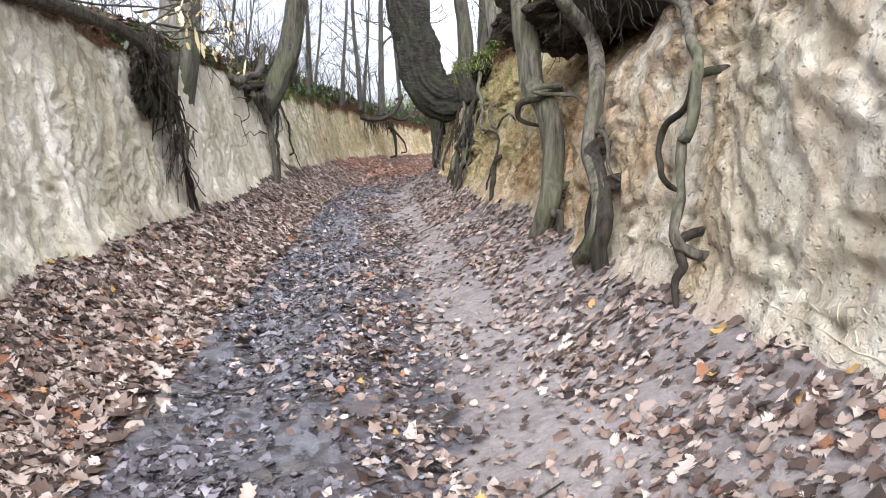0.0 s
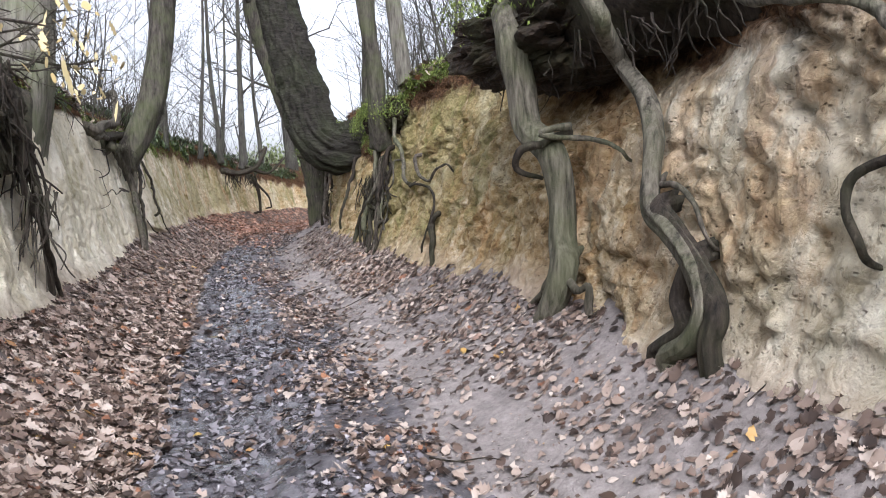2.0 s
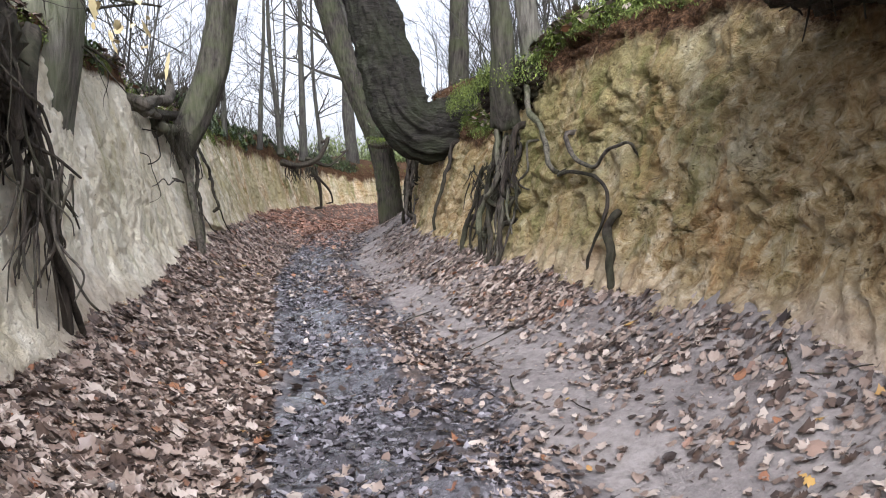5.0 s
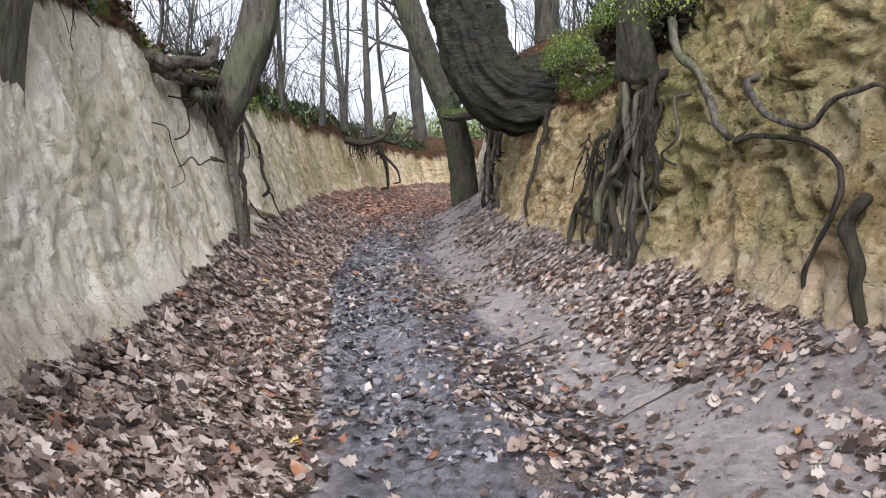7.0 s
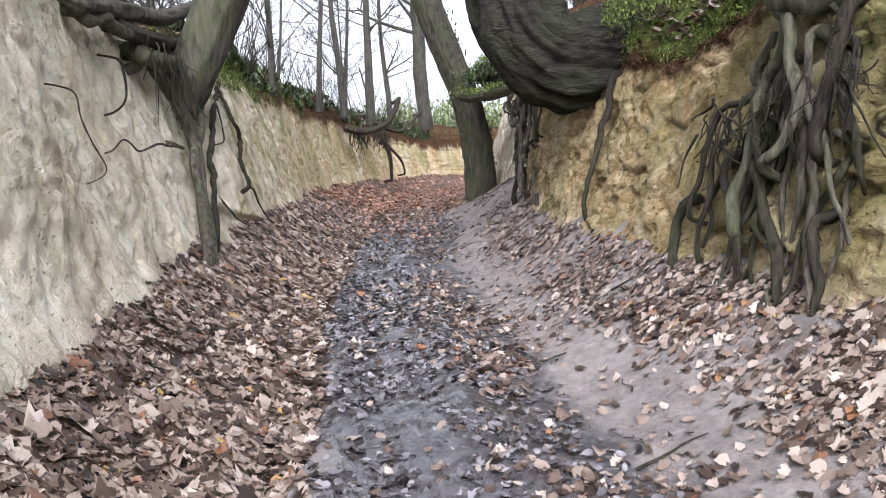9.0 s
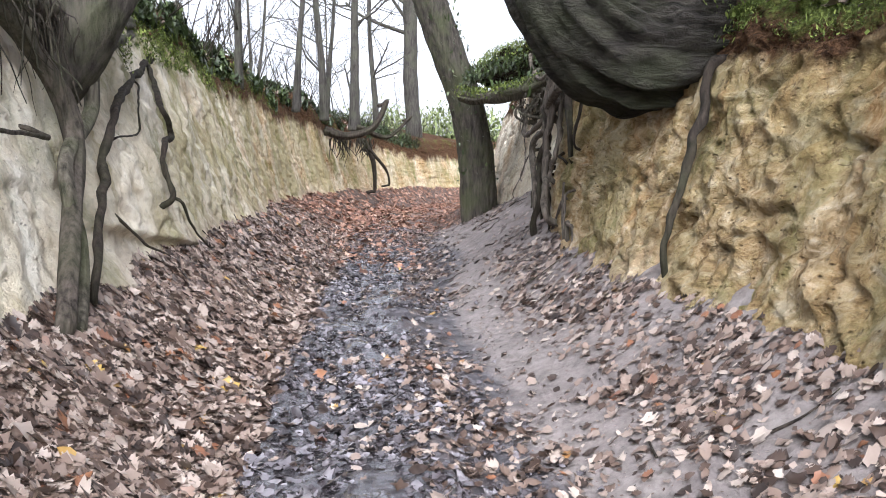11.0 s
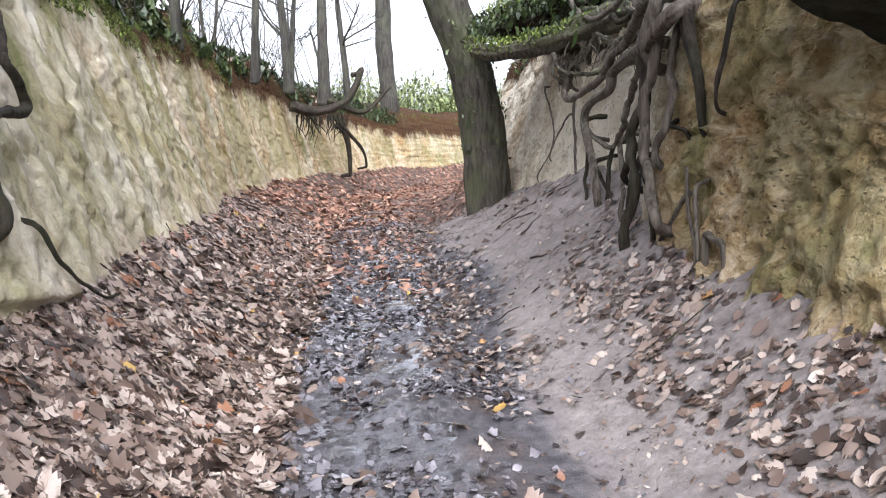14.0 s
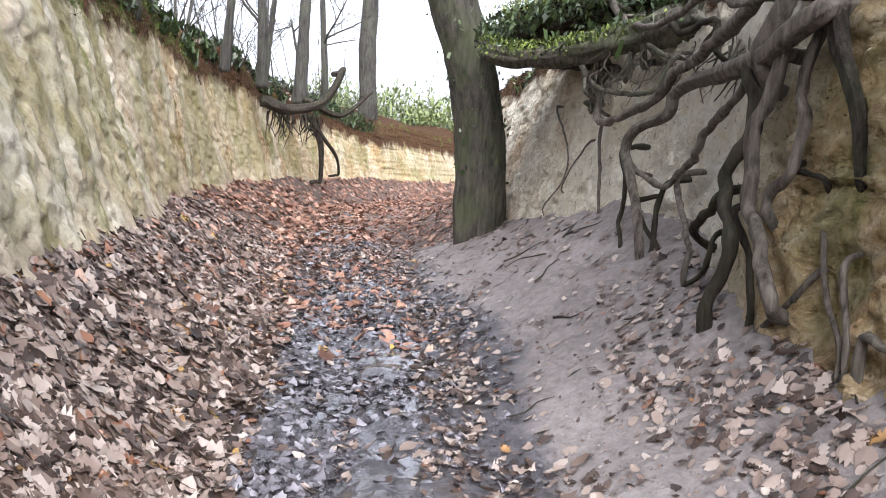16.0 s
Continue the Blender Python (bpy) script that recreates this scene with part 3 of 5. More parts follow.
def grow(pile, p, d, length, r, depth, rng, sides, droop=0.0):
    """Branches that fork and thin out, added to one pile."""
    pts, n = [p], 4
    dd = d / np.linalg.norm(d)
    for _ in range(n):
        dd = dd + rng.normal(0, 0.14, 3) + np.array([0, 0, 0.06 - droop])
        dd /= np.linalg.norm(dd)
        p = p + dd * length / n
        pts.append(p)
    V, F = tube(pts, r, r * 0.45, sides, max(0.12, length / 7), 0.1, 0.0, int(rng.integers(1e6)))
    pile.add(V, F)
    if depth == 0:
        return
    for k in range(rng.integers(3, 6)):
        t = rng.uniform(0.3, 1.0)
        i = min(n - 1, int(t * n))
        q = pts[i] + (pts[i + 1] - pts[i]) * (t * n - i)
        side = np.cross(dd, rng.normal(0, 1, 3))
        side /= np.linalg.norm(side) + 1e-9
        nd = dd * rng.uniform(0.4, 0.9) + side * rng.uniform(0.5, 0.9)
        grow(pile, q, nd, length * rng.uniform(0.45, 0.7), r * rng.uniform(0.35, 0.5), depth - 1, rng, max(3, sides - 1), droop)


def trunk_mesh(pts, r0, r1, sides=28, step=0.07, ridges=0.06, seed=0, flare=0.0, power=0.8, fine=4.0):
    V, F = tube(pts, r0, r1, sides, step, 0.1, 0.0, seed, power)
    n = (len(V) - 2) // sides
    q, f, s = curve_points(pts, step)
    f = np.repeat(f, sides)
    c = np.repeat(q, sides, 0)
    a = np.tile(np.linspace(0, 2 * np.pi, sides, endpoint=False), n)
    rel = V[:-2] - c
    k = 1 + ridges * ((vnoise(np.cos(a) * fine + 20, np.sin(a) * fine + 20, np.repeat(s, sides) * fine * 0.45, seed + 3) + 0.8 * np.abs(vnoise(np.cos(a) * fine * 2 + 40, np.sin(a) * fine * 2 + 40, np.repeat(s, sides) * fine * 0.6, seed + 4)))) + flare * np.exp(-f * 9) * (1 + 0.5 * np.cos(a * 5 + seed))
    V[:-2] = c + rel * k[:, None]
    return V, F


def tree(name, label, pts, r0, r1, mat, limbs=6, seed=0, reach=3.0, flare=0.25, depth=2, from_f=0.45, base=None, sides=28, ridges=0.06, power=0.8, fine=4.0):
    rng = np.random.default_rng(seed)
    root = empty(name, base or pts[0], label, "tree")
    V, F = trunk_mesh(pts, r0, r1, sides, 0.07 if fine < 6 else 0.035, ridges, seed, flare, power, fine)
    under(mesh_object("trunk", V, F, mat), root)
    q, f, s = curve_points(pts, 0.1)
    pile = Pile()
    for k in range(limbs):
        i = int(np.interp(rng.uniform(from_f, 1.0), f, np.arange(len(f))))
        d = np.array([rng.normal(), rng.normal(), rng.uniform(0.3, 1.2)])
        grow(pile, q[i], d, reach * rng.uniform(0.6, 1.1), max(0.02, (r0 + (r1 - r0) * f[i]) * rng.uniform(0.18, 0.4)), depth, rng, 6)
    if limbs:
        under(pile.build("crown", mat), root)
    return root


OVERHANG_ROOTS = [
    ([(2.30, 7.75, 3.05), (2.24, 7.55, 2.72), (2.29, 7.48, 2.38), (2.33, 7.42, 2.05), (2.40, 7.17, 1.82), (2.46, 7.13, 1.49), (2.44, 7.07, 1.14), (2.39, 6.97, 0.95), (2.34, 7.03, 0.68), (2.31, 7.18, 0.42)], 0.15, 0.115, ROOT_GREEN),
    ([(2.19, 6.97, 1.96), (2.47, 7.00, 1.94), (2.57, 6.84, 1.92), (2.50, 6.39, 1.84)], 0.035, 0.012, ROOT_GREEN),
    ([(2.25, 7.07, 1.91), (2.11, 7.16, 1.87), (2.11, 7.27, 1.76)], 0.05, 0.02, ROOT_DARK),
    ([(2.43, 7.06, 0.89), (2.37, 6.75, 0.78), (2.37, 6.60, 0.82)], 0.05, 0.03, ROOT),
    ([(2.42, 7.03, 0.99), (2.39, 7.34, 0.64), (2.39, 7.54, 0.54)], 0.05, 0.03, ROOT_GREEN),
    ([(2.15, 6.35, 2.95), (2.20, 6.20, 2.70), (2.29, 6.29, 2.62), (2.55, 6.45, 2.44), (2.48, 6.09, 2.16), (2.41, 5.92, 1.90), (2.37, 5.88, 1.67), (2.31, 5.80, 1.41), (2.26, 5.57, 1.29), (2.21, 5.32, 1.12), (2.15, 5.16, 0.90), (2.12, 5.23, 0.70), (2.12, 5.43, 0.57)], 0.08, 0.065, ROOT_GREEN),
    ([(2.32, 5.73, 1.41), (2.26, 5.45, 1.22), (2.19, 5.16, 1.00), (2.15, 5.06, 0.85), (2.13, 5.09, 0.72)], 0.075, 0.07, ROOT_DARK),
    ([(2.25, 5.35, 1.12), (2.22, 5.43, 0.90), (2.18, 5.34, 0.74), (2.17, 5.58, 0.56)], 0.07, 0.05, ROOT_DARK),
    ([(2.39, 5.86, 1.58), (2.36, 5.66, 1.57), (2.32, 5.45, 1.46), (2.27, 5.30, 1.29)], 0.03, 0.012, ROOT),
    ([(2.55, 5.74, 2.86), (2.45, 5.31, 2.63), (2.38, 4.90, 2.50), (2.30, 4.34, 2.36), (2.26, 4.17, 2.22), (2.22, 4.01, 2.04), (2.18, 3.89, 1.89), (2.14, 3.85, 1.65), (2.12, 3.89, 1.51), (2.13, 3.94, 1.51), (2.09, 3.88, 1.33), (2.05, 3.77, 1.13), (2.02, 3.72, 0.96)], 0.042, 0.036, ROOT_GREEN),
    ([(2.25, 4.04, 1.85), (2.23, 4.06, 1.75), (2.23, 4.13, 1.67), (2.23, 4.32, 1.59), (2.21, 4.35, 1.47), (2.19, 4.31, 1.36), (2.18, 4.25, 1.28)], 0.035, 0.02, ROOT_DARK),
    ([(2.41, 4.84, 2.48), (2.38, 4.53, 2.47), (2.34, 4.25, 2.43)], 0.03, 0.015, ROOT_DARK),
    ([(2.06, 3.80, 0.94), (2.04, 3.70, 0.83), (2.02, 3.74, 0.73)], 0.04, 0.02, ROOT_DARK),
]
STUMP_ROOTS = [
    ([(3.25, 14.37, 2.45), (3.07, 14.05, 2.07), (3.08, 14.23, 1.89), (3.02, 14.23, 1.67), (2.97, 14.22, 1.42), (2.93, 14.29, 1.20), (2.85, 14.20, 0.94)], 0.075, 0.06, ROOT_GREEN),
    ([(3.07, 13.97, 2.26), (3.00, 13.87, 1.98), (2.95, 13.76, 1.72), (2.89, 13.80, 1.44), (2.88, 13.95, 1.35)], 0.07, 0.05, ROOT_GREEN),
    ([(3.10, 13.56, 2.21), (3.06, 13.61, 2.01), (3.02, 13.60, 1.82), (2.98, 13.60, 1.63), (2.94, 13.57, 1.44)], 0.08, 0.05, ROOT_DARK),
    ([(3.08, 13.79, 2.10), (3.04, 13.76, 1.93), (3.00, 13.75, 1.74)], 0.05, 0.03, ROOT),
    ([(3.03, 14.55, 1.35), (2.98, 14.52, 1.19), (2.87, 14.23, 0.93), (2.84, 14.15, 0.81)], 0.05, 0.04, ROOT_DARK),
    ([(2.98, 14.16, 1.35), (2.94, 14.07, 1.21), (2.88, 13.91, 1.00), (2.82, 13.74, 0.75), (2.78, 13.63, 0.54)], 0.06, 0.05, ROOT_DARK),
    ([(2.96, 13.63, 1.35), (2.92, 13.56, 1.19), (2.86, 13.54, 0.88), (2.82, 13.46, 0.70), (2.76, 13.33, 0.44)], 0.05, 0.04, ROOT),
    ([(3.12, 14.45, 1.79), (3.18, 14.83, 1.70), (3.14, 14.91, 1.51), (3.08, 14.90, 1.32), (2.97, 14.87, 0.99)], 0.05, 0.03, ROOT_DARK),
    ([(3.13, 14.85, 1.45), (2.99, 14.66, 1.11), (2.93, 14.71, 0.86)], 0.035, 0.03, ROOT_DARK),
    ([(3.06, 15.08, 1.00), (3.02, 15.12, 0.86), (2.93, 15.00, 0.62), (2.88, 14.85, 0.51)], 0.07, 0.06, ROOT_DARK),
    ([(3.03, 13.96, 1.93), (3.00, 14.04, 1.73), (2.99, 14.15, 1.56), (2.92, 14.03, 1.35)], 0.05, 0.04, ROOT_DARK),
    ([(2.89, 13.51, 1.01), (2.83, 13.41, 0.77), (2.76, 13.33, 0.44)], 0.055, 0.03, ROOT_DARK),
    ([(3.24, 13.54, 2.91), (3.16, 13.31, 2.53), (3.11, 13.05, 2.30), (3.06, 12.67, 2.03), (2.98, 12.33, 1.73)], 0.065, 0.05, ROOT_GREEN),
    ([(3.07, 13.18, 1.99), (3.00, 12.97, 1.70), (2.98, 13.20, 1.56)], 0.03, 0.015, ROOT),
]
WALL_ROOTS = [
    ([(2.99, 12.21, 1.62), (3.00, 11.96, 1.65), (3.01, 11.53, 1.61), (2.98, 11.24, 1.49), (2.93, 11.09, 1.34), (2.88, 11.10, 1.16), (2.82, 11.18, 0.95), (2.79, 11.22, 0.81)], 0.035, 0.02, ROOT_DARK),
    ([(3.09, 12.20, 2.02), (3.04, 11.90, 1.80), (3.02, 11.50, 1.68), (3.07, 11.32, 1.83), (3.10, 11.02, 1.88)], 0.045, 0.02, ROOT),
    ([(2.88, 10.91, 1.20), (2.85, 10.96, 1.10), (2.8, 10.85, 0.92), (2.72, 10.70, 0.60)], 0.07, 0.05, ROOT_DARK),
]
LEANING_ROOTS = [
    ([(3.65, 17.60, 2.26), (3.58, 17.56, 2.04), (3.51, 17.52, 1.83), (3.42, 17.47, 1.54), (3.32, 17.39, 1.25), (3.22, 17.38, 0.93)], 0.075, 0.04, ROOT_DARK),
    ([(3.78, 19.97, 2.37), (3.74, 19.99, 2.09), (3.69, 19.98, 1.76)], 0.04, 0.02, ROOT_DARK),
]
LEFT_ROOTS = [
    ([(-0.95, 23.18, 3.23), (-0.80, 19.30, 2.31), (-0.77, 18.78, 1.84), (-0.79, 18.03, 1.46), (-0.68, 17.82, 0.96), (-0.63, 17.61, 0.66), (-0.61, 17.38, 0.47)], 0.10, 0.055, ROOT_GREEN),
    ([(-1.14, 17.69, 2.49), (-1.01, 18.14, 2.24), (-0.87, 18.36, 1.91), (-0.78, 18.28, 1.58), (-0.72, 17.83, 1.11), (-0.67, 17.45, 0.75), (-0.65, 17.26, 0.55)], 0.09, 0.07, ROOT),
    ([(-0.78, 23.72, 3.05), (-0.67, 19.64, 2.06), (-0.66, 18.59, 1.37), (-0.60, 17.86, 0.72)], 0.07, 0.04, ROOT_DARK),
    ([(-0.84, 22.74, 2.83), (-0.73, 22.99, 2.65), (-0.62, 22.94, 2.40)], 0.03, 0.012, ROOT_DARK),
    ([(-0.68, 20.68, 2.23), (-0.60, 20.00, 1.96), (-0.57, 19.82, 1.74), (-0.66, 19.19, 1.67)], 0.03, 0.02, ROOT_DARK),
    ([(-0.88, 18.03, 1.62), (-1.00, 17.17, 1.64), (-1.06, 16.49, 1.56), (-1.12, 16.17, 1.65)], 0.045, 0.02, ROOT),
    ([(-0.61, 18.72, 1.07), (-0.46, 19.16, 0.81), (-0.32, 19.67, 0.65)], 0.04, 0.02, ROOT),
    ([(-1.34, 16.25, 2.68), (-1.28, 17.70, 2.91), (-1.08, 19.24, 3.15), (-1.26, 25.20, 4.47)], 0.12, 0.10, ROOT),
    ([(-1.23, 17.27, 2.66), (-1.09, 18.49, 2.75), (-0.83, 19.99, 2.85)], 0.10, 0.12, ROOT_DARK),
    ([(-1.12, 17.66, 2.47), (-0.93, 18.99, 2.58), (-0.94, 23.13, 3.26), (-0.87, 27.12, 4.27)], 0.11, 0.13, ROOT_GREEN),
    ([(-1.29, 16.26, 2.57), (-1.26, 16.86, 2.63), (-1.17, 17.74, 2.60), (-1.14, 17.65, 2.46)], 0.07, 0.06, ROOT),
    ([(-1.23, 16.95, 2.34), (-1.19, 16.87, 2.14), (-1.17, 16.63, 1.98)], 0.035, 0.02, ROOT_DARK),
    ([(-1.25, 15.32, 1.93), (-1.22, 15.26, 1.77), (-1.18, 15.29, 1.62), (-1.14, 15.51, 1.43)], 0.02, 0.008, ROOT_DARK),
]
LEFT_HOOK = [
    ([(-0.97, 22.23, 2.89), (-0.73, 21.24, 2.31), (-0.61, 20.77, 1.99), (-0.53, 20.89, 1.75), (-0.53, 20.22, 1.68), (-0.50, 19.91, 1.48), (-0.46, 19.83, 1.30), (-0.43, 19.78, 1.16)], 0.055, 0.05, ROOT_DARK),
    ([(-0.93, 22.29, 2.88), (-0.81, 22.16, 2.56), (-0.69, 22.29, 2.35)], 0.05, 0.012, ROOT_DARK),
    ([(-0.92, 22.57, 2.99), (-0.87, 22.75, 2.92), (-0.80, 22.77, 2.79)], 0.05, 0.03, ROOT),
    ([(-0.39, 20.26, 1.09), (-0.31, 20.41, 0.86), (-0.18, 20.78, 0.62), (-0.13, 21.03, 0.58)], 0.025, 0.015, ROOT_DARK),
]
TANGLE = [
    ([(3.93, 21.15, 2.63), (4.09, 21.53, 2.52), (4.40, 22.14, 2.49), (4.56, 22.67, 2.39), (4.59, 23.05, 2.19), (4.65, 23.49, 2.09), (4.72, 24.05, 2.04), (4.80, 24.31, 2.32), (4.92, 24.79, 2.60), (5.06, 25.31, 2.92), (5.12, 25.42, 3.16)], 0.075, 0.05, GREY_ROOT),
    ([(3.77, 20.57, 2.40), (3.80, 20.82, 2.30), (3.83, 20.96, 2.24), (4.01, 21.48, 2.22), (4.46, 22.34, 2.28), (4.51, 22.62, 2.20), (4.51, 22.68, 2.05), (4.56, 23.16, 1.94), (4.57, 23.30, 1.77), (4.52, 23.13, 1.57), (4.46, 22.89, 1.29), (4.40, 22.69, 0.99)], 0.10, 0.055, GREY_ROOT),
    ([(3.88, 21.08, 2.22), (3.84, 20.98, 2.02), (3.81, 21.00, 1.76), (3.81, 21.12, 1.56), (3.78, 21.05, 1.36), (3.73, 20.93, 1.18), (3.70, 20.93, 0.98), (3.70, 21.03, 0.83)], 0.075, 0.06, ROOT_DARK),
    ([(3.92, 21.16, 2.16), (3.93, 21.25, 2.02), (4.22, 21.84, 1.89), (4.25, 21.93, 1.74), (4.48, 22.44, 1.54), (4.50, 22.59, 1.47), (4.57, 23.03, 1.58), (4.62, 23.31, 1.66)], 0.045, 0.04, GREY_ROOT),
    ([(3.85, 20.81, 2.20), (3.83, 20.86, 1.97), (3.82, 20.93, 1.78), (3.78, 20.88, 1.57), (3.75, 20.83, 1.38), (3.69, 20.66, 1.24), (3.67, 20.62, 1.12), (3.62, 20.48, 0.97)], 0.065, 0.06, GREY_ROOT),
    ([(3.84, 20.68, 2.33), (3.81, 20.69, 2.11), (3.76, 20.60, 1.85), (3.72, 20.58, 1.62), (3.74, 20.73, 1.49), (3.72, 20.71, 1.38)], 0.05, 0.045, GREY_ROOT),
    ([(4.53, 22.48, 1.54), (4.42, 22.25, 1.34), (4.14, 21.78, 1.08), (4.09, 21.72, 0.90)], 0.04, 0.03, GREY_ROOT),
    ([(3.90, 21.25, 1.44), (4.03, 21.53, 1.28), (4.12, 21.72, 1.19)], 0.05, 0.045, ROOT_DARK),
    ([(4.57, 22.69, 1.47), (4.55, 22.73, 1.25), (4.51, 22.67, 0.97), (4.50, 22.67, 0.89)], 0.038, 0.03, ROOT_DARK),
    ([(4.69, 23.49, 1.74), (4.63, 23.34, 1.40), (4.60, 23.33, 1.12), (4.55, 23.15, 0.89)], 0.045, 0.03, ROOT_DARK),
    ([(3.93, 21.23, 2.60), (4.52, 22.33, 2.90), (4.61, 22.74, 2.94), (4.67, 23.21, 2.84), (4.75, 23.69, 2.91), (4.85, 24.12, 3.10), (4.96, 24.49, 3.38)], 0.05, 0.05, GREY_ROOT),
    ([(4.85, 24.07, 3.04), (4.92, 24.48, 3.04), (4.97, 24.75, 3.04)], 0.035, 0.02, GREY_ROOT),
    ([(3.82, 20.83, 2.55), (3.81, 20.87, 2.44), (3.81, 20.96, 2.30), (3.80, 20.96, 2.18)], 0.07, 0.07, GREY_ROOT),
    ([(3.73, 20.35, 1.11), (3.74, 20.54, 0.90), (3.76, 20.73, 0.73)], 0.03, 0.025, GREY_ROOT),
    ([(3.67, 20.15, 1.21), (3.64, 20.10, 1.05), (3.60, 20.02, 0.89)], 0.025, 0.02, GREY_ROOT),
    ([(3.75, 20.38, 1.36), (3.67, 20.23, 1.05), (3.60, 20.07, 0.85)], 0.025, 0.02, GREY_ROOT),
    ([(3.61, 19.95, 0.91), (3.58, 19.83, 0.90), (3.56, 19.73, 0.88)], 0.04, 0.03, GREY_ROOT),
    ([(3.80, 20.66, 1.63), (3.77, 20.53, 1.61), (3.74, 20.42, 1.59)], 0.03, 0.02, ROOT_DARK),
    ([(4.62, 23.11, 1.30), (4.58, 22.91, 1.12), (4.52, 22.60, 0.97)], 0.035, 0.03, ROOT_DARK),
    ([(3.85, 21.04, 1.36), (3.80, 20.90, 1.18), (3.74, 20.78, 0.94)], 0.035, 0.03, ROOT_DARK),
    ([(3.91, 21.25, 1.20), (3.93, 21.33, 0.98), (4.16, 21.80, 0.77)], 0.03, 0.02, ROOT_DARK),
    ([(5.86, 27.05, 2.38), (5.5, 25.98, 1.80), (5.4, 25.87, 1.38), (5.36, 26.21, 1.05)], 0.025, 0.012, GREY_ROOT),
    ([(5.25, 24.85, 2.09), (5.14, 24.62, 1.62), (5.02, 24.35, 1.14)], 0.03, 0.025, GREY_ROOT),
    ([(5.36, 25.27, 1.87), (5.33, 25.57, 1.53), (5.3, 25.68, 1.31)], 0.025, 0.012, GREY_ROOT),
    ([(3.93, 20.62, 2.54), (3.88, 20.52, 2.29), (3.84, 20.38, 2.08), (3.81, 20.27, 1.88), (3.8, 20.2, 1.6)], 0.09, 0.025, ROOT_DARK),
]
SCRATCHES = [
    ([(2.10, 3.07, 0.77), (2.07, 2.72, 0.74), (2.05, 2.45, 0.71), (2.04, 2.21, 0.70)], 0.004, 0.003, PALE_SCRATCH),
    ([(2.10, 2.72, 0.90), (2.11, 2.80, 0.92), (2.10, 2.84, 0.86), (2.08, 2.82, 0.79)], 0.004, 0.003, PALE_SCRATCH),
    ([(2.09, 2.79, 0.81), (2.09, 2.73, 0.81), (2.08, 2.66, 0.79)], 0.004, 0.003, PALE_SCRATCH),
    ([(2.07, 2.64, 0.74), (2.08, 2.61, 0.81), (2.08, 2.58, 0.87)], 0.004, 0.003, PALE_SCRATCH),
    ([(2.08, 2.58, 0.87), (2.08, 2.56, 0.82), (2.07, 2.55, 0.75)], 0.004, 0.003, PALE_SCRATCH),
    ([(2.07, 2.62, 0.78), (2.08, 2.57, 0.80)], 0.004, 0.003, PALE_SCRATCH),
    ([(2.08, 2.51, 0.85), (2.08, 2.44, 0.87), (2.07, 2.39, 0.85), (2.07, 2.41, 0.82), (2.07, 2.46, 0.77)], 0.004, 0.003, PALE_SCRATCH),
    ([(2.07, 2.48, 0.77), (2.06, 2.48, 0.73)], 0.004, 0.003, PALE_SCRATCH),
    ([(2.06, 2.44, 0.77), (2.06, 2.40, 0.73)], 0.004, 0.003, PALE_SCRATCH),
    ([(2.06, 2.26, 0.80), (2.06, 2.26, 0.75), (2.05, 2.30, 0.73)], 0.004, 0.003, PALE_SCRATCH),
    ([(2.05, 2.50, 0.66), (2.05, 2.45, 0.64), (2.05, 2.40, 0.67)], 0.004, 0.003, PALE_SCRATCH),
    ([(2.04, 2.31, 0.68), (2.03, 2.31, 0.59)], 0.004, 0.003, PALE_SCRATCH),
]


def place_x(side, y, z, out):
    """A place on the plateau, out metres behind the crest."""
    s = 1 if side is RIGHT else -1
    return float(face_x(side, np.array(float(y)), np.array(float(z)))) + s * out


def soil_clump(at, size, sag, shift):
    """A ragged lump of dark soil bound by fine roots."""
    bm = bmesh.new()
    bmesh.ops.create_icosphere(bm, subdivisions=6, radius=1.0)
    for v in bm.verts:
        p = v.co + Vector((shift, shift, 0))
        k = 1 + 0.34 * noise.fractal(p * 1.9, 0.8, 2.0, 5) + 0.1 * noise.noise(p * 9)
        lift = sag * max(0.0, v.co.y) ** 2
        v.co = Vector((v.co.x * size[0] * k, v.co.y * size[1] * k, v.co.z * size[2] * k + lift)) + Vector(at)
    me = bpy.data.meshes.new("soil_clump")
    bm.to_mesh(me)
    bm.free()
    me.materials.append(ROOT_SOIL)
    return tagged(new("soil_clump", me), "black root-bound soil")


# mossy overhanging stump whose roots drop down the face
stump = empty("tree_stump", (2.75, 7.2, 3.0), "mossy undercut tree stump with long bare roots hanging down bank", "tree stump")
V, F = trunk_mesh([(3.6, 8.4, 3.2), (2.95, 7.9, 3.15), (2.75, 7.1, 3.1), (2.8, 6.2, 3.0), (3.1, 5.4, 2.9)], 0.5, 0.36, 22, 0.08, 0.3, 5)
under(mesh_object("stump_base", V, F, ROOT_DARK), stump)
V, F = trunk_mesh([(2.9, 7.4, 3.0), (2.85, 7.2, 4.0), (2.8, 7.0, 6.0)], 0.48, 0.36, 22, 0.1, 0.1, 6)
under(mesh_object("trunk", V, F, BARK_DARK), stump)
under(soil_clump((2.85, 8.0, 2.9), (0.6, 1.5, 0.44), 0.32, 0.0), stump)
put_roots(stump, OVERHANG_ROOTS, 100, 0.8)
rootlets(stump, lambda t: (2.52 + 0.25 * abs(t - 0.4), 5.6 + 3.0 * t, 2.75), 80, 0.55, ROOT_DARK, 41)

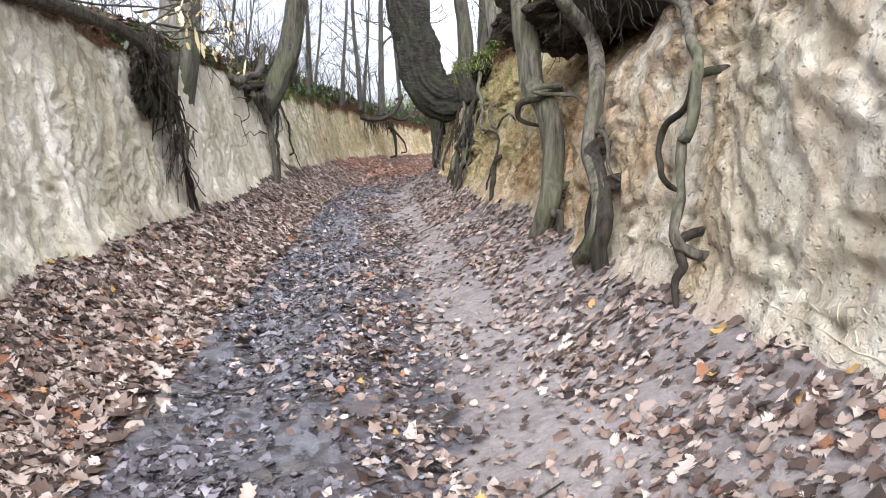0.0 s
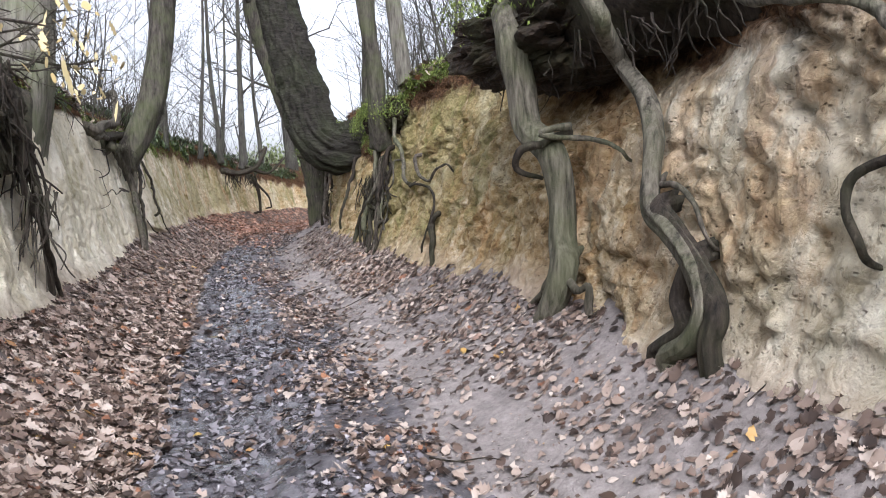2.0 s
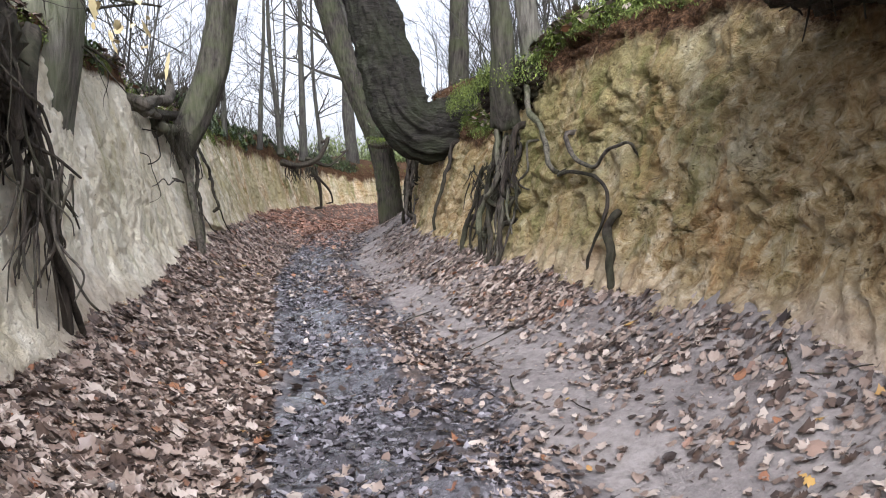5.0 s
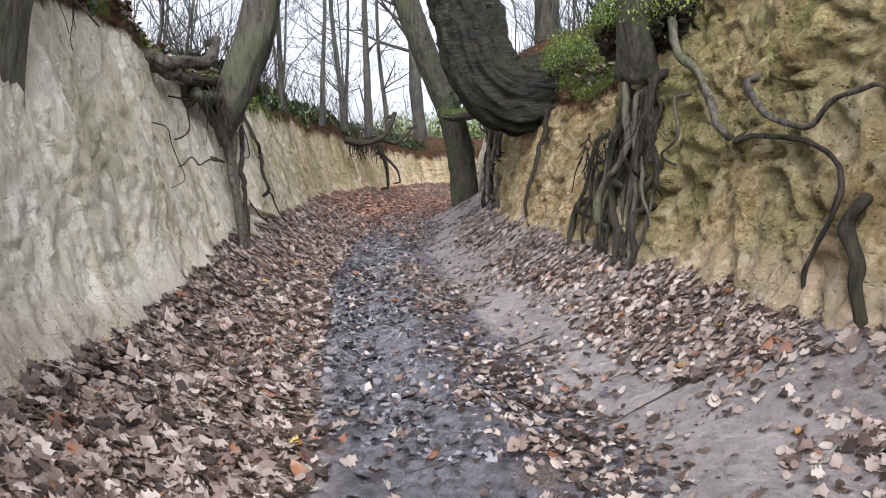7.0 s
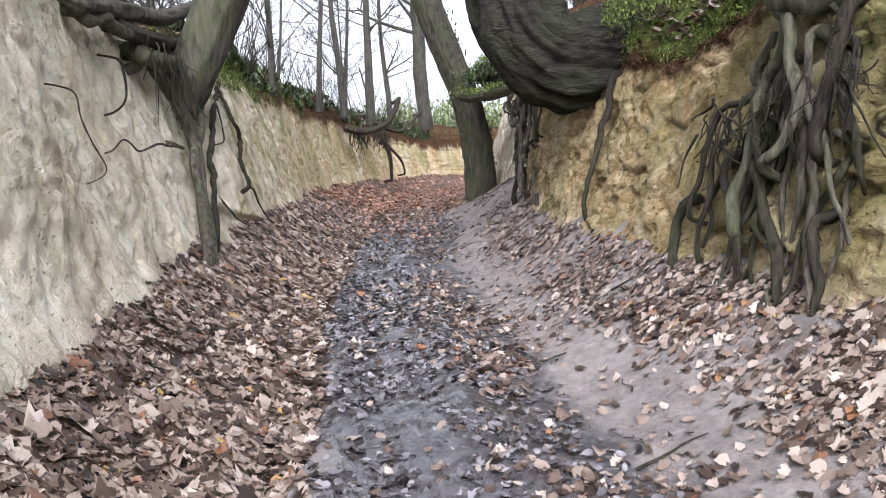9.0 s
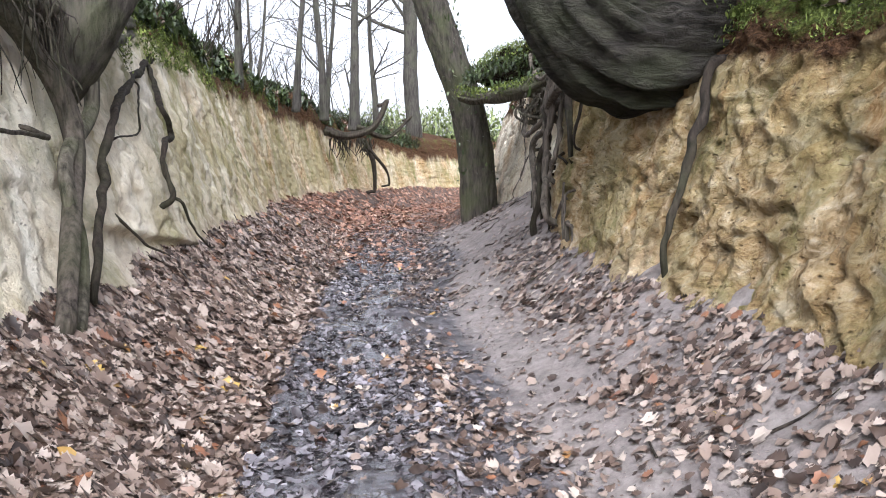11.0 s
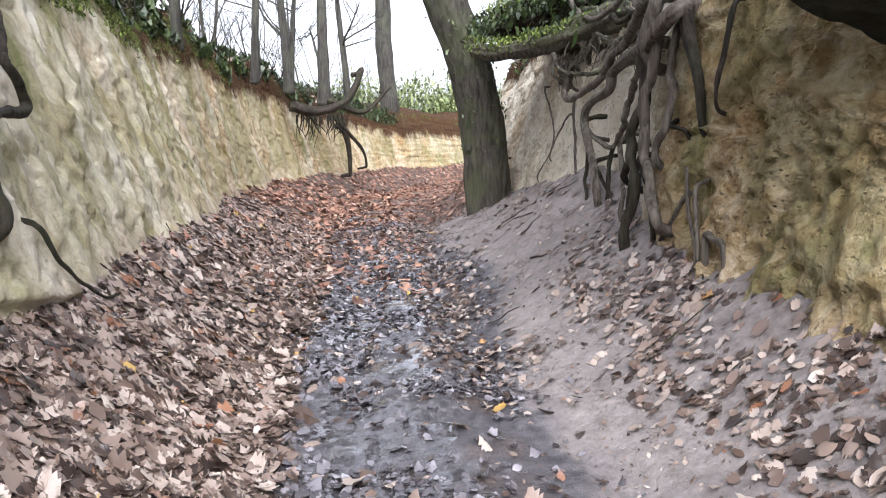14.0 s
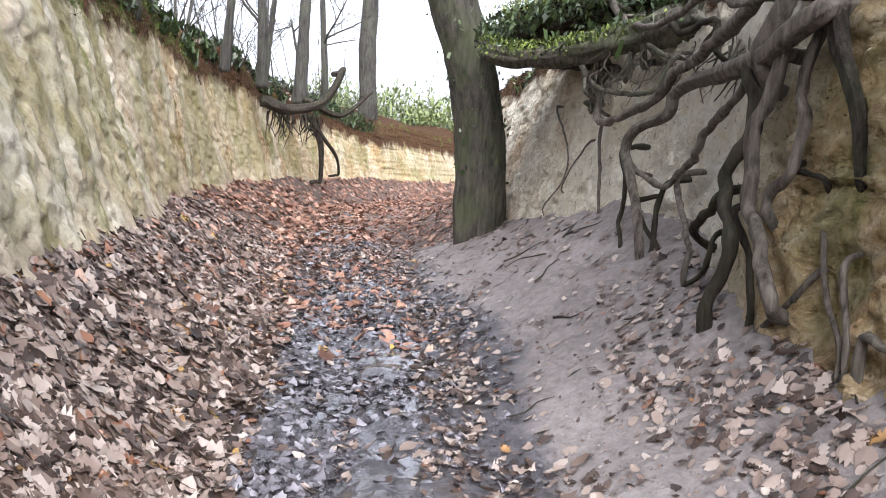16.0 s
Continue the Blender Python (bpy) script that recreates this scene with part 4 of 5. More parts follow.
# tree on a column of roots
root_tree = tree("root_column_tree", "leaning mossy tree gripping bank with bundled roots", [(3.15, 13.9, 2.3), (3.0, 13.7, 2.75), (2.95, 13.6, 3.4), (2.75, 13.55, 4.6), (2.5, 13.6, 7.0)], 0.14, 0.1, BARK_DARK, 5, 12, 3.2, 0.4, 2, 0.6)
under(soil_clump((3.28, 14.0, 2.8), (0.34, 0.62, 0.3), 0.0, 3.0), root_tree)
put_roots(root_tree, STUMP_ROOTS, 200, 0.58)
rng = np.random.default_rng(61)
for k in range(16):
    y0, z0 = rng.uniform(13.3, 14.6), rng.uniform(1.2, 2.4)
    pts, y, z = [], y0, z0
    for _ in range(6):
        pts.append((snap_x("R", y, z, 0.04 + 0.05 * rng.random()), y, z))
        y, z = y + rng.normal(-0.01, 0.09), max(0.45, z - rng.uniform(0.1, 0.26))
    V, F = tube(pts, rng.uniform(0.02, 0.045), 0.012, 8, 0.04, 0.25, 0.015, 610 + k)
    under(mesh_object("root", V, F, (ROOT_DARK, ROOT_GREEN, ROOT)[k % 3]), root_tree)
rootlets(root_tree, lambda t: (3.0 - 0.05 * t, 13.2 + 1.6 * t, 2.0 - 0.4 * t), 60, 0.7, ROOT_DARK, 42)
tree("beech_tree", "slender grey beech tree on bank top", [(3.9, 14.6, 3.0), (3.7, 14.6, 4.2), (3.4, 14.8, 7.0), (3.2, 15, 10)], 0.14, 0.1, BARK, 5, 33, 3.0, 0.3, 2, 0.5)

# letters and a line scratched into the face
letters = empty("scratched_letters", (2.05, 2.7, 0.8), "pale letters and line scratched into bank", "carving")
for k, (pts, r0, r1, mat) in enumerate(SCRATCHES):
    dense = curve_points(pts, 0.03)[0]
    V, F = tube([(snap_x("R", p[1], p[2], 0.002), p[1], p[2]) for p in dense], r0, r1, 6, 0.02, 0.3, 0.0, k)
    under(mesh_object("stroke", V, F, mat), letters)

# roots in the bare wall
for k, row in enumerate(WALL_ROOTS):
    wall_root = empty("wall_root", row[0][0], "dark bent root bare in the loess face", "root", "roots in the bare face")
    put_roots(wall_root, [row], 300 + k * 17, 0.62)

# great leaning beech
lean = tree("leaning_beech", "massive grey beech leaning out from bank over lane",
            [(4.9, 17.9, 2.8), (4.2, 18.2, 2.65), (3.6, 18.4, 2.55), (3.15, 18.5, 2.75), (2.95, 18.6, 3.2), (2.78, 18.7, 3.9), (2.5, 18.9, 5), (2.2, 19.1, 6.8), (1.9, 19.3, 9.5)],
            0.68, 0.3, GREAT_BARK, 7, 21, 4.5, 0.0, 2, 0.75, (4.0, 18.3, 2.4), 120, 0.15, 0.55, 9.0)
put_roots(lean, [([(x + 0.05, y, z) for x, y, z in pts], r0, r1, mat) for pts, r0, r1, mat in LEANING_ROOTS], 400, 0.55)

# second beech at the foot of the bank
tree("beech_tree", "tall beech tree leaning over lane, ivy on bark",
     [(5.32, 28.1, 0.3), (5.26, 28.1, 0.75), (5.12, 28.1, 2.1), (4.84, 28.1, 3.1), (4.56, 28.1, 3.75), (4.1, 28.1, 4.9), (3.3, 28.2, 7.5), (2.8, 28.3, 11)], 0.37, 0.34, BARK_DARK, 7, 22, 4.5, 0.12, 2, 0.55, None, 60, 0.06, 0.8, 7.0)

# tangle of roots over the sandy hollow
tangle = empty("exposed_tree_roots", (4.7, 22.8, 0.8), "tangle of bare grey roots over sandy hollow in bank", "tree roots")
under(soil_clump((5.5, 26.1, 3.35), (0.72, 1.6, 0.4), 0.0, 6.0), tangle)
put_roots(tangle, [([(x + (0.06 if r0 <= 0.055 and y < 21 else 0.0), y, z) for x, y, z in pts], r0, r1, mat) for pts, r0, r1, mat in TANGLE], 500, 0.62)
rng = np.random.default_rng(67)
for k in range(8):
    y, z, out = rng.uniform(22.6, 25.2), rng.uniform(2.5, 3.0), rng.uniform(0.0, 0.25)
    pts = []
    for _ in range(6):
        pts.append((float(face_x(RIGHT, y, z)) - out, y, z))
        y, z, out = y + rng.normal(0.05, 0.28), max(2.3, z + rng.normal(-0.02, 0.15)), max(0.0, out + rng.normal(0, 0.1))
    V, F = tube(settle(pts), rng.uniform(0.025, 0.06), 0.02, 10, 0.03, 0.3, 0.03, 670 + k)
    under(mesh_object("root", V, F, (ROOT, ROOT_DARK, ROOT_GREEN)[k % 3]), tangle)
V, F = trunk_mesh([(5.2, 22.7, 2.95), (4.9, 23.6, 2.85), (4.5, 24.5, 2.72), (4.2, 25.0, 2.7), (3.98, 25.3, 2.76)], 0.15, 0.08, 22, 0.05, 0.5, 4)
under(mesh_object("mossy_limb", V, F, ROOT_GREEN), tangle)
rootlets(tangle, lambda t: (4.75, 21.9 + 2.4 * t, 2.6), 60, 0.6, ROOT, 43)
V, F = trunk_mesh([(5.25, 22.0, 2.6), (5.3, 21.9, 3.2), (5.35, 21.8, 4.2), (5.3, 21.7, 7.0)], 0.26, 0.18, 24, 0.08, 0.12, 8, 0.3)
under(mesh_object("trunk", V, F, BARK_DARK), tangle)

# left bank trees
left_tree = tree("root_footed_tree", "grey tree on bank edge with roots running to ground",
                 [(-1.25, 18.75, 1.9), (-0.85, 18.8, 2.4), (-0.55, 18.85, 3.0), (-0.3, 18.9, 3.8), (-0.1, 19.0, 5.0), (0.1, 19.1, 7.5), (0.2, 19.2, 10)], 0.26, 0.22, BARK_DARK, 7, 23, 4.2, 0.0, 2, 0.55, None, 40, 0.14)
put_roots(left_tree, [(pts, r0 * (0.5 if r0 < 0.05 else 1), r1 * (0.5 if r0 < 0.05 else 1), mat) for pts, r0, r1, mat in LEFT_ROOTS], 600, 0.7)
rootlets(left_tree, lambda t: (-0.95 + 0.1 * t, 17.2 + 1.6 * t, 2.5), 45, 0.8, ROOT_DARK, 44)
hook = empty("hooked_root", LEFT_HOOK[0][0][0], "dark hooked root hanging from bank edge", "root")
put_roots(hook, [([(x + 0.13, y, z) for x, y, z in pts], r0, r1, mat) for pts, r0, r1, mat in LEFT_HOOK], 700, 0.55)
near_tree = tree("beech_tree", "grey beech tree above dark hanging roots",
                 [(-2.2, 12.4, 1.9), (-1.92, 12.4, 3.0), (-1.8, 12.4, 4.2), (-1.7, 12.3, 6.5), (-1.6, 12.2, 9)], 0.34, 0.22, BARK, 7, 24, 3.5, 0.4, 2, 0.45)
rootlets(near_tree, lambda t: (-1.78 + 0.06 * t, 9.3 + 1.3 * t, 2.7 - 0.8 * t), 70, 1.0, ROOT_DARK, 45, "root_curtain", (0.005, 0.022))
rootlets(near_tree, lambda t: (-1.62, 10.0 + 0.7 * t, 1.6), 30, 1.1, ROOT, 46, "root_curtain", (0.005, 0.018))
# fibrous root mat under its foot
bm = bmesh.new()
bmesh.ops.create_icosphere(bm, subdivisions=5, radius=1.0)
for v in bm.verts:
    k = 1 + 0.35 * noise.fractal(v.co * 2.3, 0.8, 2.0, 4) + 0.12 * noise.noise(v.co * 9)
    v.co = Vector((v.co.x * 0.2 * k - 1.88, v.co.y * 0.5 * k + 9.9, v.co.z * 0.5 * k + 2.3))
me = bpy.data.meshes.new("root_mat")
bm.to_mesh(me)
bm.free()
me.materials.append(ROOT_DARK)
under(new("root_mat", me), near_tree)
# roots along the left crest
put_roots(near_tree, [([(-2.4, 7.0, 2.75), (-2.15, 8.0, 2.72), (-1.9, 9.0, 2.65), (-1.78, 9.8, 2.4), (-1.7, 10.1, 1.9)], 0.08, 0.04, ROOT),
                      ([(-1.95, 11.9, 2.75), (-1.75, 11.0, 2.6), (-1.72, 10.5, 2.1), (-1.64, 10.6, 1.5), (-1.58, 10.7, 0.6)], 0.07, 0.03, ROOT_DARK),
                      ([(-1.8, 10.3, 2.5), (-1.7, 10.1, 1.7), (-1.62, 10.4, 1.2), (-1.52, 10.9, 0.5)], 0.05, 0.02, ROOT_DARK)], 800)
# overhanging twigs of the left bank
rng = np.random.default_rng(77)
pile = Pile()
for k in range(26):
    y = 4.6 + 0.32 * k
    grow(pile, np.array([place_x(LEFT, y, 2.8, 0.1), y, 2.95 + rng.uniform(-0.15, 0.45)]), np.array([rng.uniform(0.3, 1.0), rng.uniform(-0.2, 1.0), rng.uniform(-0.25, 0.25)]), rng.uniform(0.7, 1.4), rng.uniform(0.012, 0.025), 2, rng, 5, 0.02)
under(pile.build("branch", ROOT_DARK), near_tree)

# trees on the left ridge
for k, (x, y, z, r) in enumerate([(0.2, 28.5, 3.5, 0.075), (1.7, 34.3, 3.5, 0.09), (2.7, 36.2, 3.4, 0.12), (3.9, 38.0, 3.2, 0.17), (3.2, 40.5, 3.6, 0.09), (5.6, 43.5, 3.2, 0.13)]):
    dx = 0.35 * math.sin(k * 2.1)
    tree("ridge_tree", "thin bare tree on ridge of the bank", [(x, y, z - 0.5), (x + dx * 0.3, y, z + 1.2), (x + dx, y + 0.2, z + 4), (x + dx * 1.2, y, z + 8)], r, r * 0.45, FAR_BARK, 9, 50 + k, 2.4, 0.3, 3, 0.12, None, 14)
tree("far_tree", "straight grey tree at bend of lane", [(7.6, 45.2, 0.0), (7.6, 45.2, 2.5), (7.4, 45.3, 6), (7.3, 45.2, 12)], 0.38, 0.26, FAR_BARK, 9, 60, 4, 0.3, 2, 0.4, None, 20)
ridge = empty("ridge_root", (3.9, 37.0, 2.6), "dark root arching out of eroded ridge", "root")
put_roots(ridge, [([(3.0, 36.3, 2.5), (3.5, 36.6, 2.45), (4.3, 36.6, 2.75), (4.8, 36.9, 3.6)], 0.13, 0.06, ROOT_DARK),
                  ([(4.2, 37.5, 2.7), (5.0, 37.6, 2.5), (5.8, 37.8, 3.2)], 0.09, 0.03, ROOT_DARK),
                  ([(4.3, 38.2, 2.3), (4.6, 38.3, 1.6), (4.7, 38.5, 0.7)], 0.09, 0.05, ROOT_DARK),
                  ([(4.5, 38.2, 2.0), (5.1, 38.6, 1.4), (5.3, 38.9, 0.9)], 0.06, 0.03, ROOT_DARK)], 900)
rootlets(ridge, lambda t: (2.9 + 1.8 * t, 36.4 + 2.2 * t, 2.4), 60, 1.0, ROOT_DARK, 47, "root_curtain", (0.01, 0.03))

# wood on both plateaus
rng = np.random.default_rng(5)
kinds = []
for k in range(4):
    h = 12 + 2 * k
    r = (0.04, 0.055, 0.075, 0.11)[k]
    kinds.append(tree("wood_tree", "bare winter tree in the wood above lane", [(0, 0, -0.6), (0.1, 0, 2), (0.2 * (k - 1.5), 0.1, 6), (0.15 * (k - 1), 0.2, h)], r, r * 0.4, FAR_BARK, 18, 70 + k, 3.2, 0.3, 2, 0.08, None, 10))
    tagged(kinds[-1], group="wood on the banks")
spots = []
for k in range(600):
    side = RIGHT if rng.random() < 0.55 else LEFT
    y = rng.uniform(6, 62)
    out = rng.uniform(1.0, 30)
    s = 1 if side is RIGHT else -1
    x = float(base_x(side, y)) + s * (1.0 + out)
    if side is LEFT and out < (6 if y < 24 else 12):
        continue
    if side is LEFT and (y > 22) and rng.random() < 0.35:
        continue
    if side is RIGHT and out < 3.5:
        continue
    if all((x - a) ** 2 + (y - b) ** 2 > 2.2 for a, b in spots):
        spots.append((x, y))
        z = (3.3 if side is RIGHT else 3.5) + 0.05 * out
        m = pose(x, y, z, rng.uniform(-4, 4), rng.uniform(-4, 4), rng.uniform(0, 360))
        if len(spots) <= 4:
            kinds[len(spots) - 1].matrix_basis = m
        else:
            copy_thing(kinds[int(rng.integers(4))], m)
    if len(spots) > 125:
        break


# ---- leaf litter ----
def leaf_shapes():
    """Unit leaves, lobed or oval, curled, as (vertices, faces)."""
    shapes, rng = [], np.random.default_rng(3)
    for lobes, width, curl, bend in ((1, 0.46, 0.15, 0.2), (1, 0.5, -0.25, 0.1), (1, 0.44, 0.35, -0.2), (1, 0.54, 0.1, 0.3), (0, 0.34, 0.2, 0.2), (0, 0.38, -0.2, -0.2), (1, 0.42, 0.6, 0.25), (2, 0.5, 0.2, 0.2), (2, 0.44, -0.3, 0.15), (2, 0.52, 0.35, -0.2)):
        n = (5, 9, 6)[lobes]
        t = np.linspace(0, 1, n)
        w = width * np.sin(np.pi * np.clip(t * 0.93 + 0.05, 0, 1)) ** 0.6
        V, F = [], []
        for k in range(n):
            zc = bend * (t[k] - 0.5) ** 2 * 2 + rng.normal(0, 0.02)
            for sgn in (-1, 0, 1):
                f = 1.0
                if lobes:
                    f = rng.uniform(0.5, 0.75) if (k + (sgn > 0)) % 2 == 0 else rng.uniform(0.95, 1.2)
                if k in (0, n - 1):
                    f = 0.1
                y = sgn * w[k] * f
                V.append((t[k] - 0.5 + (0.05 * abs(sgn) * f if lobes else 0), y, zc + curl * y * y * 3.2 - (0.0 if sgn else 0.05) + rng.normal(0, 0.03)))
        for k in range(n - 1):
            a = 3 * k
            F += [(a, a + 1, a + 4, a + 3), (a + 1, a + 2, a + 5, a + 4)]
        V.append((-0.68, 0.02, 0.03))
        F.append((0, 1, len(V) - 1))
        shapes.append((np.array(V), F))
    return shapes


def tuft_shapes():
    """Small simple leaves for moss, ivy and shrubs."""
    out = []
    for w, c in ((0.3, 0.2), (0.4, -0.2), (0.22, 0.35)):
        V = np.array([(-0.5, 0, 0), (-0.1, -w, c * 0.3), (-0.1, 0, -0.04), (-0.1, w, c * 0.3), (0.5, 0, c), (-0.7, 0.01, 0.02)])
        out.append((V, [(0, 1, 4, 2), (0, 2, 4, 3), (0, 2, 5)]))
    return out


LEAVES = leaf_shapes()
TUFTS = tuft_shapes()


def scatter(name, label, xyz, nrm_tilt, size, mat, seed, lift=0.012, shapes=None, lying=False):
    shapes = shapes or LEAVES
    rng = np.random.default_rng(seed)
    N = len(xyz)
    kind = rng.integers(len(shapes), size=N)
    gx, gy, near = np.zeros(N), np.zeros(N), np.ones(N)
    if lying:
        e = 0.06
        share = (xyz[:, 0] - base_x(LEFT, xyz[:, 1])) / (base_x(RIGHT, xyz[:, 1]) - base_x(LEFT, xyz[:, 1]))
        near = np.interp(share, [0.35, 0.7], [1.05, 0.74])
        gx = (ground_z(xyz[:, 0] + e, xyz[:, 1]) - ground_z(xyz[:, 0] - e, xyz[:, 1])) / (2 * e)
        gy = (ground_z(xyz[:, 0], xyz[:, 1] + e) - ground_z(xyz[:, 0], xyz[:, 1] - e)) / (2 * e)
    vs, fs, off = [], [], 0
    for k, (V, F) in enumerate(shapes):
        idx = np.where(kind == k)[0]
        m = len(idx)
        if not m:
            continue
        yaw, tx, ty = rng.uniform(0, 2 * np.pi, m), gx[idx] + rng.normal(0, nrm_tilt, m), gy[idx] + rng.normal(0, nrm_tilt, m)
        flip = np.where(rng.random(m) < 0.4, -1, 1)
        sz = size * near[idx] * np.clip(rng.lognormal(0, 0.3, m), 0.5, 1.7)
        P = np.repeat(V[None], m, 0) * sz[:, None, None]
        P[..., 2] *= flip[:, None]
        x = P[..., 0] * np.cos(yaw)[:, None] - P[..., 1] * np.sin(yaw)[:, None]
        y = P[..., 0] * np.sin(yaw)[:, None] + P[..., 1] * np.cos(yaw)[:, None]
        z = P[..., 2] + x * tx[:, None] + y * ty[:, None]
        z = z + lift * rng.uniform(0.3, 2.2, m)[:, None]
        Q = np.stack([x, y, z], -1) + xyz[idx][:, None, :]
        vs.append(Q.reshape(-1, 3))
        nv = len(V)
        base = off + np.arange(m)[:, None] * nv
        for f in F:
            fs.append(("q" if len(f) == 4 else "t", base + np.array(f)[None]))
        off += m * nv
    V = np.vstack(vs)
    quads = np.vstack([f for t, f in fs if t == "q"])
    tris = np.vstack([f for t, f in fs if t == "t"])
    me = bpy.data.meshes.new(name)
    me.vertices.add(len(V))
    me.vertices.foreach_set("co", V.astype(np.float32).ravel())
    loops = np.concatenate([quads.ravel(), tris.ravel()])
    me.loops.add(len(loops))
    me.loops.foreach_set("vertex_index", loops.astype(np.int32))
    me.polygons.add(len(quads) + len(tris))
    starts = np.concatenate([np.arange(len(quads)) * 4, len(quads) * 4 + np.arange(len(tris)) * 3])
    me.polygons.foreach_set("loop_start", starts.astype(np.int32))
    me.update(calc_edges=True)
    me.validate()
    me.materials.append(mat)
    return tagged(new(name, me), label, "leaf litter", kind="stuff")


def litter_points(count, y0, y1, seed, weight):
    rng = np.random.default_rng(seed)
    y = rng.uniform(y0, y1, count * 3)
    u = rng.uniform(-0.02, 1.02, count * 3)
    xl, xr = base_x(LEFT, y), base_x(RIGHT, y)
    x = xl + u * (xr - xl)
    clump = fbm(x * 1.5, y * 1.5, 0 * x, 3, seed)
    keep = rng.random(len(y)) < weight(u, y, clump)
    x, y = x[keep][:count], y[keep][:count]
    return np.stack([x, y, ground_z(x, y)], -1)


def litter_weight(u, y, clump):
    left = ease((0.35 - u) / 0.08)
    mid = np.interp(y, [0, 8, 14, 20, 26], [0.22, 0.25, 0.28, 0.3, 0.3]) * np.exp(-((u - 0.61) / 0.07) ** 2)
    track = 0.035 * np.exp(-((u - 0.43) / 0.08) ** 2) * np.interp(y, [24, 30], [1, 8])
    sand = np.interp(y, [0, 6, 10, 14, 18, 24], [0.12, 0.06, 0.1, 0.08, 0.05, 0.03]) * np.exp(-((u - 0.72) / 0.08) ** 2)
    right = np.interp(y, [0, 4, 7, 10, 13, 19.5, 21.5, 23, 27], [0.26, 0.24, 0.18, 0.45, 0.7, 0.45, 0.2, 0.03, 0.12]) * ease((u - 0.78) / 0.1)
    return np.clip(left * (0.95 + 0.25 * clump) + (mid + track + sand + right) * (0.8 + 0.8 * clump), 0.004, 1)


def wet_weight(u, y, clump):
    return np.clip((np.exp(-((u - 0.5) / 0.165) ** 4)) * (0.6 + 0.7 * clump), 0, 1)


SMALL = [(V, F) for V, F in LEAVES if len(V) < 22]
scatter("leaf_litter", "dry brown fallen oak and beech leaves on lane floor", litter_points(30000, 1.0, 11.0, 301, litter_weight), 0.3, 0.069, LITTER, 1, 0.016, None, True)
scatter("leaf_litter", "dry brown fallen oak and beech leaves on lane floor", litter_points(28000, 11.0, 21.0, 302, litter_weight), 0.3, 0.069, LITTER, 2, 0.016, None, True)
scatter("leaf_litter", "dry brown fallen oak and beech leaves on lane floor", litter_points(16000, 21.0, 30.0, 305, litter_weight), 0.3, 0.074, LITTER, 5, 0.016, SMALL, True)
scatter("leaf_litter", "reddish fallen leaves covering bend of lane", litter_points(13000, 22.0, 50.0, 303, lambda u, y, c: np.where(u < 0.62, 1.0, np.clip((y - 28) / 3, 0, 1)) * np.clip((y - 22) / 6, 0, 1) * np.clip(0.7 + 0.4 * c, 0, 1)), 0.25, 0.1, RED_LITTER, 3, 0.016, SMALL, True)
scatter("wet_leaves", "dark wet leaves trodden flat into muddy track", litter_points(40000, 1.0, 30.0, 304, wet_weight), 0.22, 0.056, WET_LITTER, 4, 0.012, SMALL, True)
scatter("leaf_crumbs", "small broken leaf crumbs strewn over trodden sand", litter_points(16000, 1.0, 28.0, 306, lambda u, y, c: np.clip(np.exp(-((u - 0.76) / 0.2) ** 4) * (0.5 + 0.7 * c), 0, 1)), 0.25, 0.03, LITTER, 6, 0.006, TUFTS, True)


# ---- moss, ivy and leaves on the banks ----
def bank_points(ob, y0, y1, test, count, seed):
    n = len(ob.data.vertices)
    co = np.empty(n * 3, np.float32)
    ob.data.vertices.foreach_get("co", co)
    co = co.reshape(-1, 3)
    nr = np.empty(n * 3, np.float32)
    ob.data.vertices.foreach_get("normal", nr)
    mo, so = np.empty(n, np.float32), np.empty(n, np.float32)
    ob.data.attributes["moss"].data.foreach_get("value", mo)
    ob.data.attributes["soil"].data.foreach_get("value", so)
    out = np.abs(co[:, 0] - base_x(RIGHT if ob is bank_right else LEFT, co[:, 1]))
    idx = np.where((co[:, 1] > y0) & (co[:, 1] < y1) & (out < 4) & test(co, mo, so))[0]
    rng = np.random.default_rng(seed)
    idx = rng.choice(idx, count)
    return co[idx].astype(float) + rng.normal(0, 0.03, (count, 3))


def green(name, label, pts, size, mat, seed, tilt=1.0):
    ob = scatter(name, label, pts, tilt, size, mat, seed, 0.012, TUFTS)
    return tagged(ob, category="plants")


def noisy(co, seed, level):
    return fbm(co[:, 0] * 1.7, co[:, 1] * 1.7, co[:, 2] * 1.7, 3, seed) > level


for ob, seed in ((bank_right, 11), (bank_left, 12)):
    green("moss", "bright green moss cushions on crest of bank", bank_points(ob, 2, 34, lambda c, m, s: (m > 0.42) & noisy(c, 8, -0.1), 22000, seed), 0.022, MOSS, seed)
    tagged(scatter("leaf_litter", "fallen leaves caught along top of bank", bank_points(ob, 2, 44, lambda c, m, s: (s > 0.97), 3500, seed + 20), 0.35, 0.085, LITTER, seed + 20), category="leaf litter")
green("ivy", "dark ivy and bramble leaves along ridge", bank_points(bank_left, 22, 44, lambda c, m, s: (s > 0.75) & noisy(c, 5, -0.1), 9000, 31) + np.array([0, 0, 0.1]), 0.09, IVY, 31)
green("ivy", "dark ivy leaves on crest of bank", bank_points(bank_left, 5, 20, lambda c, m, s: (s > 0.75) & noisy(c, 6, 0.35), 1500, 32), 0.06, IVY, 32)
green("ivy", "dark ivy leaves beside root tangle", bank_points(bank_right, 22, 32, lambda c, m, s: (s > 0.7) & noisy(c, 7, -0.1), 5000, 33), 0.07, IVY, 33)

